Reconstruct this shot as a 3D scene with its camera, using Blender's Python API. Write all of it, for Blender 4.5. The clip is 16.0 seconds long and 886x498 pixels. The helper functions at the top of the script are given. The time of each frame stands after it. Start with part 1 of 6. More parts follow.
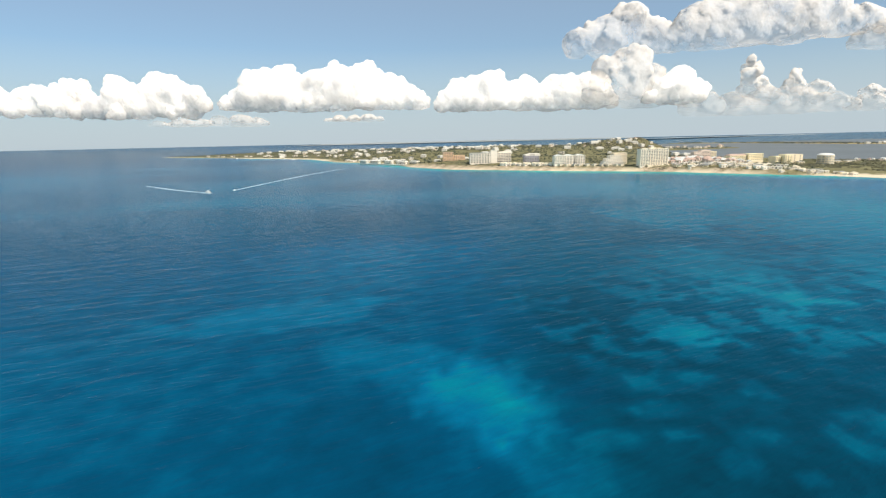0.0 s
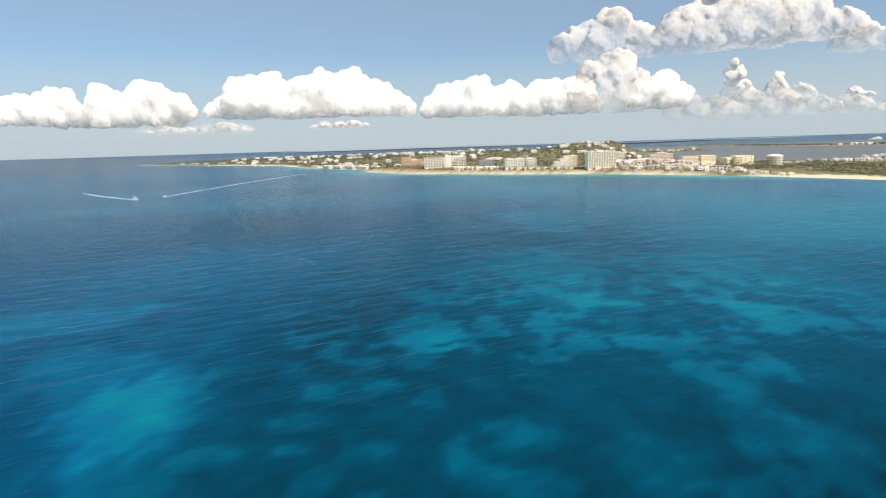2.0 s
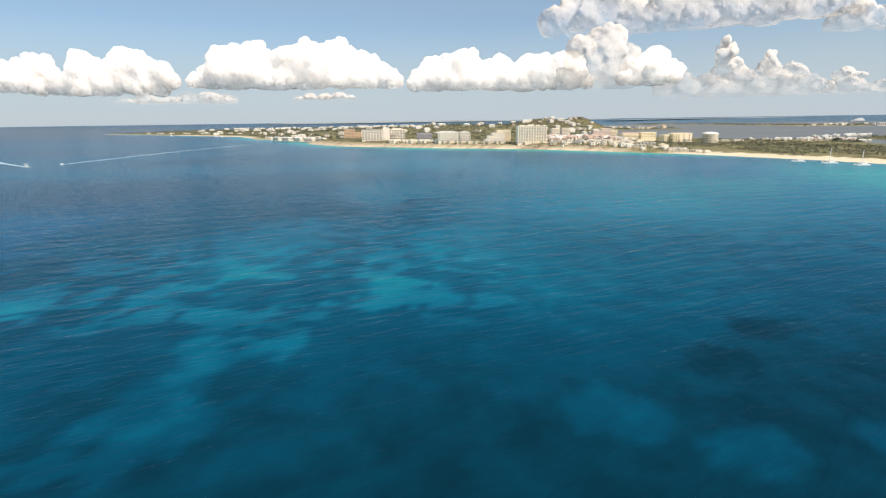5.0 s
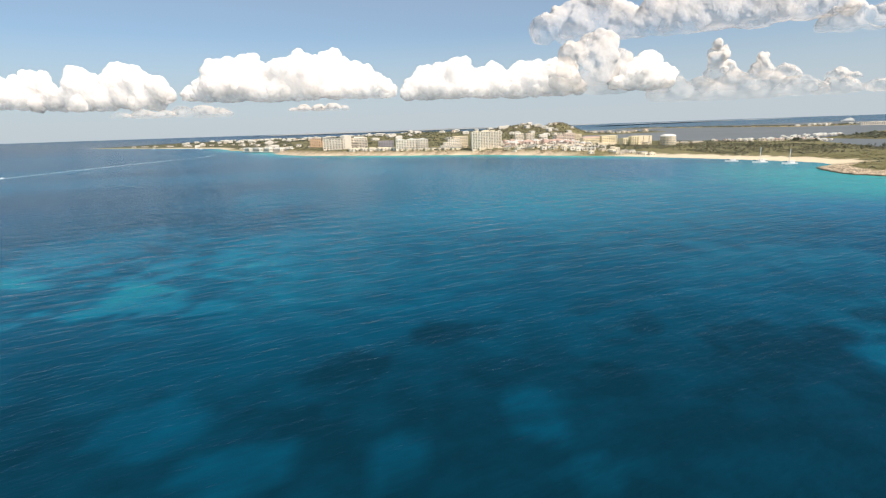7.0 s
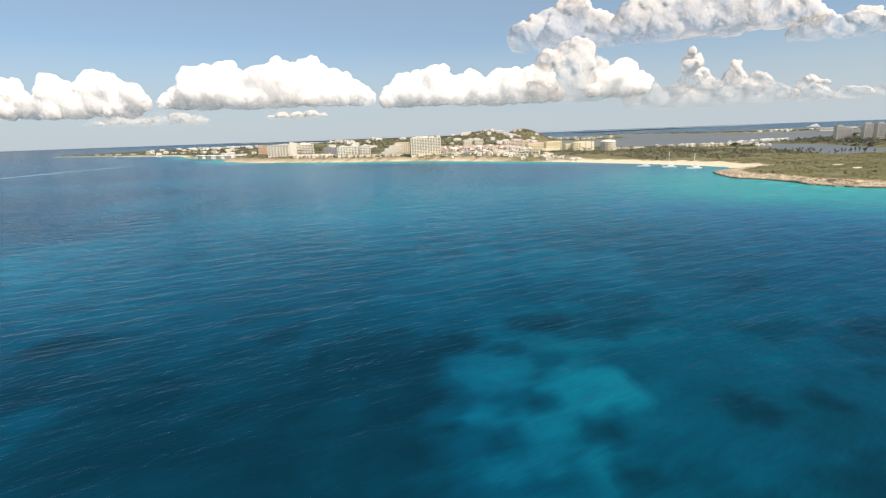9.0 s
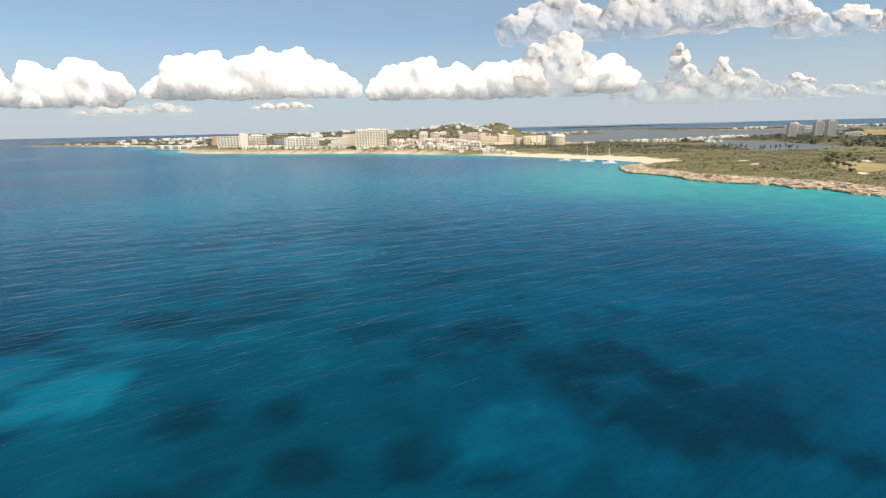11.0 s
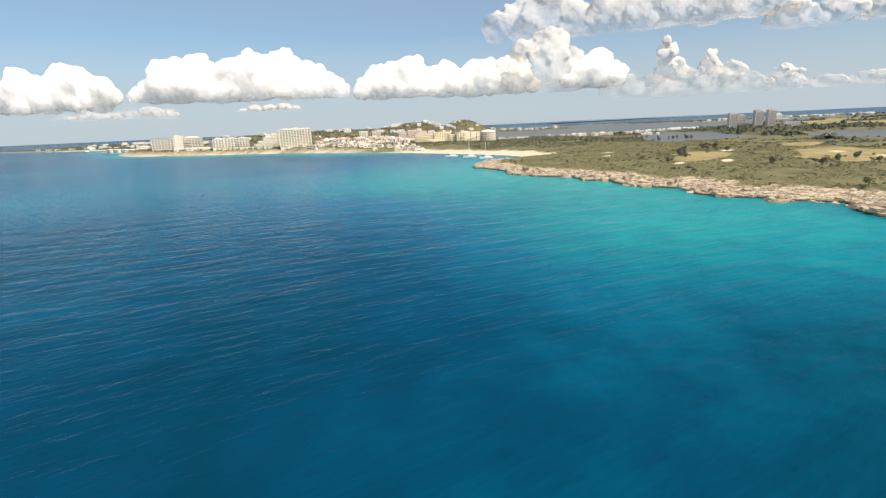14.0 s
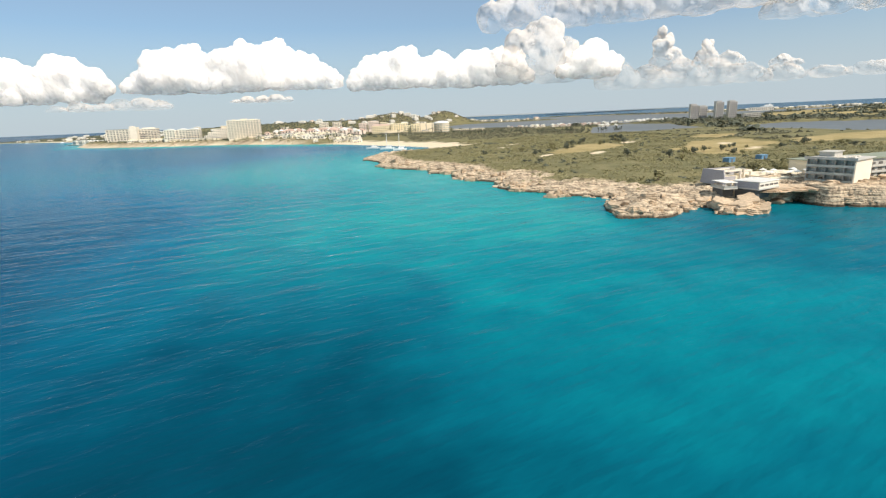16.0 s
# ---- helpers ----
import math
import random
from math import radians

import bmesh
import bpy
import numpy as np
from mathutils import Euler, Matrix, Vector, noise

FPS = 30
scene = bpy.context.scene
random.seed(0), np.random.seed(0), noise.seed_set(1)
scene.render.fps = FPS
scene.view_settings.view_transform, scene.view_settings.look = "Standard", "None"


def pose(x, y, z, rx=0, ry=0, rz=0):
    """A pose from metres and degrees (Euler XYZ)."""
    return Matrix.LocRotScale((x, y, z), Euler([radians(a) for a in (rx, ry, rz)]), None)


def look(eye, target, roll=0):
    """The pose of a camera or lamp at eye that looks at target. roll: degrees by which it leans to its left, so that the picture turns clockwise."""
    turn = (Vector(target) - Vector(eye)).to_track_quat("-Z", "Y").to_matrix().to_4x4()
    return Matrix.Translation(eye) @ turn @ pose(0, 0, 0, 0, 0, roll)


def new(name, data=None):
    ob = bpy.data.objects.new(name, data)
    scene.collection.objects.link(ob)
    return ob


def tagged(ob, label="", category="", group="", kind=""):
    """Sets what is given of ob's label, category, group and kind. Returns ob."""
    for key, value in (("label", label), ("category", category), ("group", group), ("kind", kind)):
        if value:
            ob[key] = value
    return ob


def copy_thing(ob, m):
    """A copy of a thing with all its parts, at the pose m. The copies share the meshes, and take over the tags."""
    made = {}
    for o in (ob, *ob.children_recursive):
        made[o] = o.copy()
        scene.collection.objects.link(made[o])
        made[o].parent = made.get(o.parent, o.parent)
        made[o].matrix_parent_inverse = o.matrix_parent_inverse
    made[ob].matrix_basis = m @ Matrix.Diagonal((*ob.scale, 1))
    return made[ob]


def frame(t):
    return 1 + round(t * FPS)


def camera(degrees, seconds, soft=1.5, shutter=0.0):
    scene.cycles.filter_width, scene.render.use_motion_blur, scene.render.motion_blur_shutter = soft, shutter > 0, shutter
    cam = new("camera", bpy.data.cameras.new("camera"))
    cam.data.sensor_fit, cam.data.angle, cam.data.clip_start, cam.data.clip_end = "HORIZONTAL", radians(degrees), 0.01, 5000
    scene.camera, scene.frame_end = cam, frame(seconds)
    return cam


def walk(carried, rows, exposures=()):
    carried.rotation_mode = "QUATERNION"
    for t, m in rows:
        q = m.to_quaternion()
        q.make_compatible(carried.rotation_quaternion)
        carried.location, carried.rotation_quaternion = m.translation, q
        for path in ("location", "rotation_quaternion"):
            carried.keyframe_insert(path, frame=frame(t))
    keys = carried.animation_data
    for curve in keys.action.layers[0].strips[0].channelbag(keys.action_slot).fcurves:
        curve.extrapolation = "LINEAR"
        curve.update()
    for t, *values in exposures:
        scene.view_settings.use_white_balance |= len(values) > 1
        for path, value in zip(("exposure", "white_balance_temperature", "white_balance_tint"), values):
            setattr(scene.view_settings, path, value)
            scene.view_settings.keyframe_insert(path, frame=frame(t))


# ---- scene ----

# ---------------------------------------------------------------- camera and its walk
cam = camera(82.4, 16.0, soft=1.25)
FLIGHT = [  # seconds, x, y, z, yaw, pitch, roll
    (0, 0.00, 0.00, 54.32, -5.77, -12.38, 1.25),
    (0.5, 17.47, -0.04, 53.24, -5.86, -11.41, 1.31),
    (1, 34.89, -0.15, 52.16, -5.94, -11.31, 1.64),
    (1.5, 52.25, -0.34, 51.09, -5.91, -11.00, 1.66),
    (2, 69.57, -0.59, 50.03, -6.45, -11.77, 1.74),
    (2.5, 86.85, -0.91, 48.98, -6.39, -12.15, 1.80),
    (3, 104.09, -1.28, 47.94, -6.48, -13.36, 1.55),
    (3.5, 121.30, -1.72, 46.90, -6.45, -13.78, 1.14),
    (4, 138.48, -2.20, 45.88, -6.60, -14.63, 0.64),
    (6.3, 217.29, -5.02, 41.26, -6.46, -13.95, 1.29),
    (6.5, 224.13, -5.30, 40.87, -6.30, -13.85, 1.33),
    (7, 241.24, -6.03, 39.90, -6.47, -13.55, 1.88),
    (7.5, 258.36, -6.78, 38.93, -6.45, -13.35, 1.76),
    (8, 275.48, -7.56, 37.97, -6.74, -14.96, 1.92),
    (8.5, 292.62, -8.36, 37.02, -7.18, -14.97, 2.17),
    (9, 309.77, -9.17, 36.08, -7.94, -12.82, 2.03),
    (9.2, 316.64, -9.50, 35.70, -8.16, -12.96, 1.91),
    (11.3, 389.02, -13.02, 31.85, -8.57, -13.50, 1.35),
    (11.5, 395.95, -13.35, 31.49, -8.55, -13.42, 1.56),
    (12, 413.31, -14.19, 30.60, -8.71, -12.93, 2.13),
    (12.5, 430.71, -15.01, 29.72, -8.83, -12.34, 2.37),
    (13, 448.16, -15.82, 28.84, -8.64, -13.15, 2.44),
    (13.5, 465.68, -16.61, 27.97, -8.76, -13.87, 2.51),
    (14, 483.25, -17.39, 27.12, -8.56, -13.68, 2.50),
    (14.5, 500.90, -18.13, 26.27, -8.85, -16.10, 2.34),
    (15, 518.61, -18.85, 25.42, -8.39, -15.09, 1.98),
    (15.5, 536.40, -19.54, 24.59, -8.58, -14.46, 2.43),
    (16, 554.28, -20.20, 23.77, -8.36, -14.59, 2.47),
]
TINT = [(0, 0, 6530, 11), (3, 0, 6600, 14), (9, 0, 6680, 15), (12.5, 0, 6640, 14), (16, 0, 6540, 12)]  # the window's glare warms the picture
walk(cam, [(t, pose(x, y, z, 90 + p, r, w)) for t, x, y, z, w, p, r in FLIGHT], TINT)

# ---------------------------------------------------------------- world, sun, exposure
SUN_AZ, SUN_EL = radians(143), radians(45)
world = bpy.data.worlds.new("sky")
scene.world = world
world.use_nodes = True
wn = world.node_tree.nodes
sky = wn.new("ShaderNodeTexSky")
sky.sky_type = "NISHITA"
sky.sun_disc = False
sky.sun_elevation, sky.sun_rotation = SUN_EL, SUN_AZ
sky.air_density, sky.dust_density, sky.ozone_density = 1.0, 0.0, 1.2
# pale maritime haze thickens towards the horizon
SKY_STRENGTH = 0.11
wl = world.node_tree.links
where, up = wn.new("ShaderNodeTexCoord"), wn.new("ShaderNodeSeparateXYZ")
wl.new(where.outputs["Generated"], up.inputs[0])
haze = wn.new("ShaderNodeValToRGB")
for e, (p, v) in zip([haze.color_ramp.elements[0], haze.color_ramp.elements[1], haze.color_ramp.elements.new(0.06), haze.color_ramp.elements.new(0.16)],
                     ((0.0, 0.97), (0.34, 0.0), (0.06, 0.86), (0.16, 0.36))):
    e.position, e.color = p, (v, v, v, 1)
wl.new(up.outputs["Z"], haze.inputs["Fac"])
veil = wn.new("ShaderNodeMix")
veil.data_type = "RGBA"
veil.inputs[7].default_value = (0.505 / SKY_STRENGTH, 0.595 / SKY_STRENGTH, 0.65 / SKY_STRENGTH, 1)
wl.new(haze.outputs["Color"], veil.inputs[0])
blue = wn.new("ShaderNodeMix")
blue.data_type, blue.blend_type = "RGBA", "MULTIPLY"
blue.inputs[0].default_value = 1.0
blue.inputs[7].default_value = (0.58, 0.84, 1.0, 1)
wl.new(sky.outputs["Color"], blue.inputs[6])
wl.new(blue.outputs[2], veil.inputs[6])
wn["Background"].inputs["Strength"].default_value = SKY_STRENGTH
wl.new(veil.outputs[2], wn["Background"].inputs["Color"])
sun_data = bpy.data.lights.new("sun", "SUN")
sun_data.energy, sun_data.angle, sun_data.color = 4.8, radians(0.6), (1.0, 0.905, 0.77)
sun = new("sun", sun_data)
to_sun = Vector((math.sin(SUN_AZ) * math.cos(SUN_EL), math.cos(SUN_AZ) * math.cos(SUN_EL), math.sin(SUN_EL)))
sun.matrix_world = look(to_sun * 50, (0, 0, 0))

# ---------------------------------------------------------------- numeric noise
def lattice(ix, iy, seed):
    h = (ix.astype(np.int64) * 374761393 + iy.astype(np.int64) * 668265263 + seed * 974634777) & 0xFFFFFFFF
    h = ((h ^ (h >> 13)) * 1274126177) & 0xFFFFFFFF
    return ((h ^ (h >> 16)) & 0xFFFF) / 65535.0


def vnoise(x, y, seed=0):
    x, y = np.asarray(x, float), np.asarray(y, float)
    ix, iy = np.floor(x), np.floor(y)
    u, v = x - ix, y - iy
    u, v = u * u * (3 - 2 * u), v * v * (3 - 2 * v)
    a, b = lattice(ix, iy, seed), lattice(ix + 1, iy, seed)
    c, d = lattice(ix, iy + 1, seed), lattice(ix + 1, iy + 1, seed)
    return (a * (1 - u) + b * u) * (1 - v) + (c * (1 - u) + d * u) * v


def fbm(x, y, octaves=4, seed=0):
    total, amp, norm = 0.0, 1.0, 0.0
    for k in range(octaves):
        total = total + amp * vnoise(x * 2 ** k + 17.3 * k, y * 2 ** k - 9.1 * k, seed + k)
        norm += amp
        amp *= 0.5
    return total / norm


def smooth(a, b, x):
    t = np.clip((np.asarray(x, float) - a) / (b - a), 0, 1)
    return t * t * (3 - 2 * t)


def shore_distance(poly, X, Y):
    """Distance to a closed line, positive inside it."""
    best = np.full(X.shape, 1e18)
    inside = np.zeros(X.shape, bool)
    n = len(poly)
    for i in range(n):
        (x0, y0), (x1, y1) = poly[i], poly[(i + 1) % n]
        dx, dy = x1 - x0, y1 - y0
        t = np.clip(((X - x0) * dx + (Y - y0) * dy) / (dx * dx + dy * dy), 0, 1)
        best = np.minimum(best, (X - x0 - t * dx) ** 2 + (Y - y0 - t * dy) ** 2)
        if dy:
            cross = ((y0 > Y) != (y1 > Y)) & (X < (x1 - x0) * (Y - y0) / dy + x0)
            inside ^= cross
    return np.where(inside, 1, -1) * np.sqrt(best)


# ---------------------------------------------------------------- materials
def mat(name, color=(0.5, 0.5, 0.5), rough=0.7, metal=0.0, vary=0.12, scale=1.0, bump=0.0, spec=0.4, per_object=0.0, per_island=0.0):
    """A surface with grain at two scales, optional relief and a change of tone from thing to thing."""
    m = bpy.data.materials.new(name)
    m.use_nodes = True
    nt = m.node_tree
    n, ln = nt.nodes, nt.links
    b = n["Principled BSDF"]
    b.inputs["Roughness"].default_value, b.inputs["Metallic"].default_value = rough, metal
    b.inputs["Specular IOR Level"].default_value = spec
    geo = n.new("ShaderNodeNewGeometry")
    fine, broad = n.new("ShaderNodeTexNoise"), n.new("ShaderNodeTexNoise")
    fine.inputs["Scale"].default_value, fine.inputs["Detail"].default_value = 2.2 * scale, 5
    broad.inputs["Scale"].default_value, broad.inputs["Detail"].default_value = 0.21 * scale, 3
    add = n.new("ShaderNodeMath")
    add.operation = "ADD"
    for t, i in ((fine, 0), (broad, 1)):
        ln.new(geo.outputs["Position"], t.inputs["Vector"])
        ln.new(t.outputs["Fac"], add.inputs[i])
    rng = n.new("ShaderNodeMapRange")
    rng.inputs["From Min"].default_value, rng.inputs["From Max"].default_value = 0.6, 1.4
    rng.inputs["To Min"].default_value, rng.inputs["To Max"].default_value = 1 - vary, 1 + vary
    ln.new(add.outputs[0], rng.inputs["Value"])
    value = rng.outputs["Result"]
    if per_object or per_island:
        info = n.new("ShaderNodeObjectInfo" if per_object else "ShaderNodeNewGeometry")
        r2 = n.new("ShaderNodeMapRange")
        r2.inputs["To Min"].default_value, r2.inputs["To Max"].default_value = 1 - per_object - per_island, 1 + per_object + per_island
        ln.new(info.outputs["Random" if per_object else "Random Per Island"], r2.inputs["Value"])
        mul = n.new("ShaderNodeMath")
        mul.operation = "MULTIPLY"
        ln.new(value, mul.inputs[0]), ln.new(r2.outputs["Result"], mul.inputs[1])
        value = mul.outputs[0]
    hsv = n.new("ShaderNodeHueSaturation")
    hsv.inputs["Color"].default_value = (*color, 1)
    ln.new(value, hsv.inputs["Value"])
    ln.new(hsv.outputs["Color"], b.inputs["Base Color"])
    if bump:
        bp = n.new("ShaderNodeBump")
        bp.inputs["Strength"].default_value, bp.inputs["Distance"].default_value = bump, 0.2
        ln.new(fine.outputs["Fac"], bp.inputs["Height"])
        ln.new(bp.outputs["Normal"], b.inputs["Normal"])
    return m


M_WHITE = mat("white_plaster", (0.84, 0.765, 0.645), 0.85, vary=0.10, per_object=0.10)
# duller white than M_WHITE, for the far houses
M_FARWHITE = mat("far_white_plaster", (0.66, 0.63, 0.56), 0.9, vary=0.25, scale=0.1)
M_CREAM = mat("cream_plaster", (0.82, 0.72, 0.54), 0.85, vary=0.10)
M_YELLOW = mat("yellow_plaster", (0.90, 0.80, 0.55), 0.85, vary=0.08)
M_ORANGE = mat("orange_plaster", (0.74, 0.52, 0.34), 0.85, vary=0.10)
M_PINK = mat("pink_plaster", (0.77, 0.65, 0.56), 0.85, vary=0.10, per_object=0.12)
M_GREY = mat("grey_concrete", (0.54, 0.52, 0.47), 0.9, vary=0.15)
M_CONCRETE = mat("shuttered_concrete", (0.40, 0.39, 0.35), 0.9, vary=0.18)
M_PANE = mat("pale_green_glass", (0.46, 0.48, 0.43), 0.25, vary=0.12, spec=0.6, per_object=0.2)
M_SLATE = mat("slate_cladding", (0.37, 0.365, 0.39), 0.8, vary=0.15)
M_DARK = mat("dark_opening", (0.13, 0.12, 0.11), 0.3, vary=0.2, per_object=0.35)
M_GLASS = mat("tinted_glass", (0.42, 0.44, 0.41), 0.2, vary=0.15, spec=0.8, per_object=0.25)
M_TILE_RED = mat("terracotta_tiles", (0.50, 0.36, 0.29), 0.85, vary=0.2, per_object=0.15)
M_ROOF_WHITE = mat("white_metal_roof", (0.82, 0.80, 0.74), 0.55, vary=0.06)
M_ROOF_GREY = mat("grey_roof_felt", (0.33, 0.32, 0.30), 0.9, vary=0.2, per_object=0.15)
M_ROOF_SAGE = mat("weathered_green_roof", (0.26, 0.29, 0.22), 0.85, vary=0.2)
M_BLUE = mat("blue_paint", (0.13, 0.27, 0.42), 0.6, vary=0.15)
M_BOAT = mat("white_gelcoat", (0.82, 0.82, 0.80), 0.25, vary=0.04)
M_MAST = mat("grey_alloy", (0.55, 0.55, 0.55), 0.35, metal=0.7, vary=0.05)
M_FOAM = mat("white_foam", (0.48, 0.58, 0.63), 0.8, vary=0.25, scale=0.6)
M_BARK = mat("grey_bark", (0.16, 0.12, 0.085), 0.9, vary=0.25)
# near-black colour that stands in for shade under decks and in openings
M_SHADE = mat("shade_dark", (0.12, 0.12, 0.115), 0.9, vary=0.2)
M_LEAF = mat("scrub_leaves", (0.262, 0.242, 0.118), 0.75, vary=0.3, scale=0.15, per_island=0.22)
M_LEAF_DARK = mat("dark_leaves", (0.108, 0.118, 0.080), 0.75, vary=0.3, scale=0.1, per_island=0.35)
M_LEAF_MIXED = mat("olive_leaves", (0.165, 0.162, 0.10), 0.75, vary=0.3, scale=0.1, per_island=0.3)
M_LEAF_DRY = mat("dry_scrub_leaves", (0.20, 0.18, 0.12), 0.8, vary=0.3, scale=0.1, per_island=0.3)
M_PALM = mat("palm_leaves", (0.11, 0.125, 0.055), 0.6, vary=0.3)
M_ROCK = mat("pale_limestone", (0.52, 0.40, 0.275), 0.92, vary=0.36, scale=0.7, bump=0.9, per_object=0.15)


def sea_material():
    m = bpy.data.materials.new("sea_water")
    m.use_nodes = True
    nt = m.node_tree
    n, ln = nt.nodes, nt.links
    b = n["Principled BSDF"]
    b.inputs["Roughness"].default_value, b.inputs["Specular IOR Level"].default_value = 0.6, 0.0
    tone = n.new("ShaderNodeAttribute")
    tone.attribute_name = "bed_tone"
    geo = n.new("ShaderNodeNewGeometry")
    mottling = n.new("ShaderNodeTexNoise")
    mottling.inputs["Scale"].default_value, mottling.inputs["Detail"].default_value = 0.11, 4
    ln.new(geo.outputs["Position"], mottling.inputs["Vector"])
    rng = n.new("ShaderNodeMapRange")
    rng.inputs["From Min"].default_value, rng.inputs["From Max"].default_value = 0.3, 0.7
    rng.inputs["To Min"].default_value, rng.inputs["To Max"].default_value = -0.06, 0.06
    ln.new(mottling.outputs["Fac"], rng.inputs["Value"])
    add = n.new("ShaderNodeMath")
    add.operation = "ADD"
    ln.new(tone.outputs["Fac"], add.inputs[0]), ln.new(rng.outputs["Result"], add.inputs[1])
    def water(stops):
        ramp = n.new("ShaderNodeValToRGB")
        while len(ramp.color_ramp.elements) < len(stops):
            ramp.color_ramp.elements.new(0.5)
        for e, (p, c) in zip(ramp.color_ramp.elements, stops):
            e.position, e.color = p, (*c, 1)
        ln.new(add.outputs[0], ramp.inputs["Fac"])
        return ramp.outputs["Color"]

    shallow = [(0.72, (0.0, 0.205, 0.248)), (0.9, (0.003, 0.30, 0.305)), (1.0, (0.06, 0.42, 0.38))]
    teal = water([(0.0, (0.001, 0.024, 0.036)), (0.28, (0.0, 0.056, 0.086)), (0.5, (0.0, 0.122, 0.165))] + shallow)
    blue_water = water([(0.0, (0.001, 0.022, 0.045)), (0.28, (0.0, 0.056, 0.122)), (0.5, (0.0, 0.116, 0.228))] + shallow)
    hue, kinds = n.new("ShaderNodeAttribute"), n.new("ShaderNodeMix")
    hue.attribute_name, kinds.data_type = "bed_hue", "RGBA"
    ln.new(hue.outputs["Fac"], kinds.inputs[0]), ln.new(teal, kinds.inputs[6]), ln.new(blue_water, kinds.inputs[7])
    ln.new(kinds.outputs[2], b.inputs["Base Color"])
    # wind waves: crests run from near left to far right
    def waves(angle, along, across, detail):
        mp = n.new("ShaderNodeMapping")
        mp.vector_type = "TEXTURE"
        mp.inputs["Rotation"].default_value = (0, 0, radians(angle))
        mp.inputs["Scale"].default_value = (along, across, 1000.0)
        t = n.new("ShaderNodeTexNoise")
        t.inputs["Scale"].default_value, t.inputs["Detail"].default_value = 1.0, detail
        ln.new(geo.outputs["Position"], mp.inputs["Vector"])
        ln.new(mp.outputs["Vector"], t.inputs["Vector"])
        return t.outputs["Fac"]

    def relief(height, distance, below=None):
        bp = n.new("ShaderNodeBump")
        bp.inputs["Strength"].default_value, bp.inputs["Distance"].default_value = 1.0, distance
        ln.new(height, bp.inputs["Height"])
        if below:
            ln.new(below, bp.inputs["Normal"])
        return bp.outputs["Normal"]

    swell, chop, sets = waves(20, 8.5, 2.6, 3), waves(34, 2.4, 0.95, 3), waves(16, 26.0, 6.5, 3)
    # light from below the surface comes up through the waves; the sky is mirrored in them
    ln.new(relief(chop, 0.07, relief(swell, 0.46, relief(sets, 0.6))), b.inputs["Normal"])
    surface = relief(chop, 0.15, relief(swell, 0.35, relief(sets, 0.55)))
    gloss, mirror, cut, both = n.new("ShaderNodeBsdfGlossy"), n.new("ShaderNodeFresnel"), n.new("ShaderNodeMath"), n.new("ShaderNodeMixShader")
    gloss.inputs["Roughness"].default_value, mirror.inputs["IOR"].default_value = 0.22, 1.33
    sheen = n.new("ShaderNodeMix")
    sheen.data_type = "RGBA"
    sheen.inputs[6].default_value, sheen.inputs[7].default_value = (0.08, 0.60, 1.0, 1), (0.82, 0.89, 0.98, 1)
    grazing = n.new("ShaderNodeMath")
    grazing.operation, grazing.use_clamp = "MULTIPLY", True
    grazing.inputs[1].default_value = 1.7
    ln.new(mirror.outputs[0], grazing.inputs[0]), ln.new(grazing.outputs[0], sheen.inputs[0]), ln.new(sheen.outputs[2], gloss.inputs["Color"])
    cut.operation = "MULTIPLY"
    cut.inputs[1].default_value = 0.50
    ln.new(surface, gloss.inputs["Normal"]), ln.new(surface, mirror.inputs["Normal"])
    ln.new(mirror.outputs[0], cut.inputs[0]), ln.new(cut.outputs[0], both.inputs[0])
    ln.new(b.outputs[0], both.inputs[1]), ln.new(gloss.outputs[0], both.inputs[2])
    ln.new(both.outputs[0], n["Material Output"].inputs["Surface"])
    return m


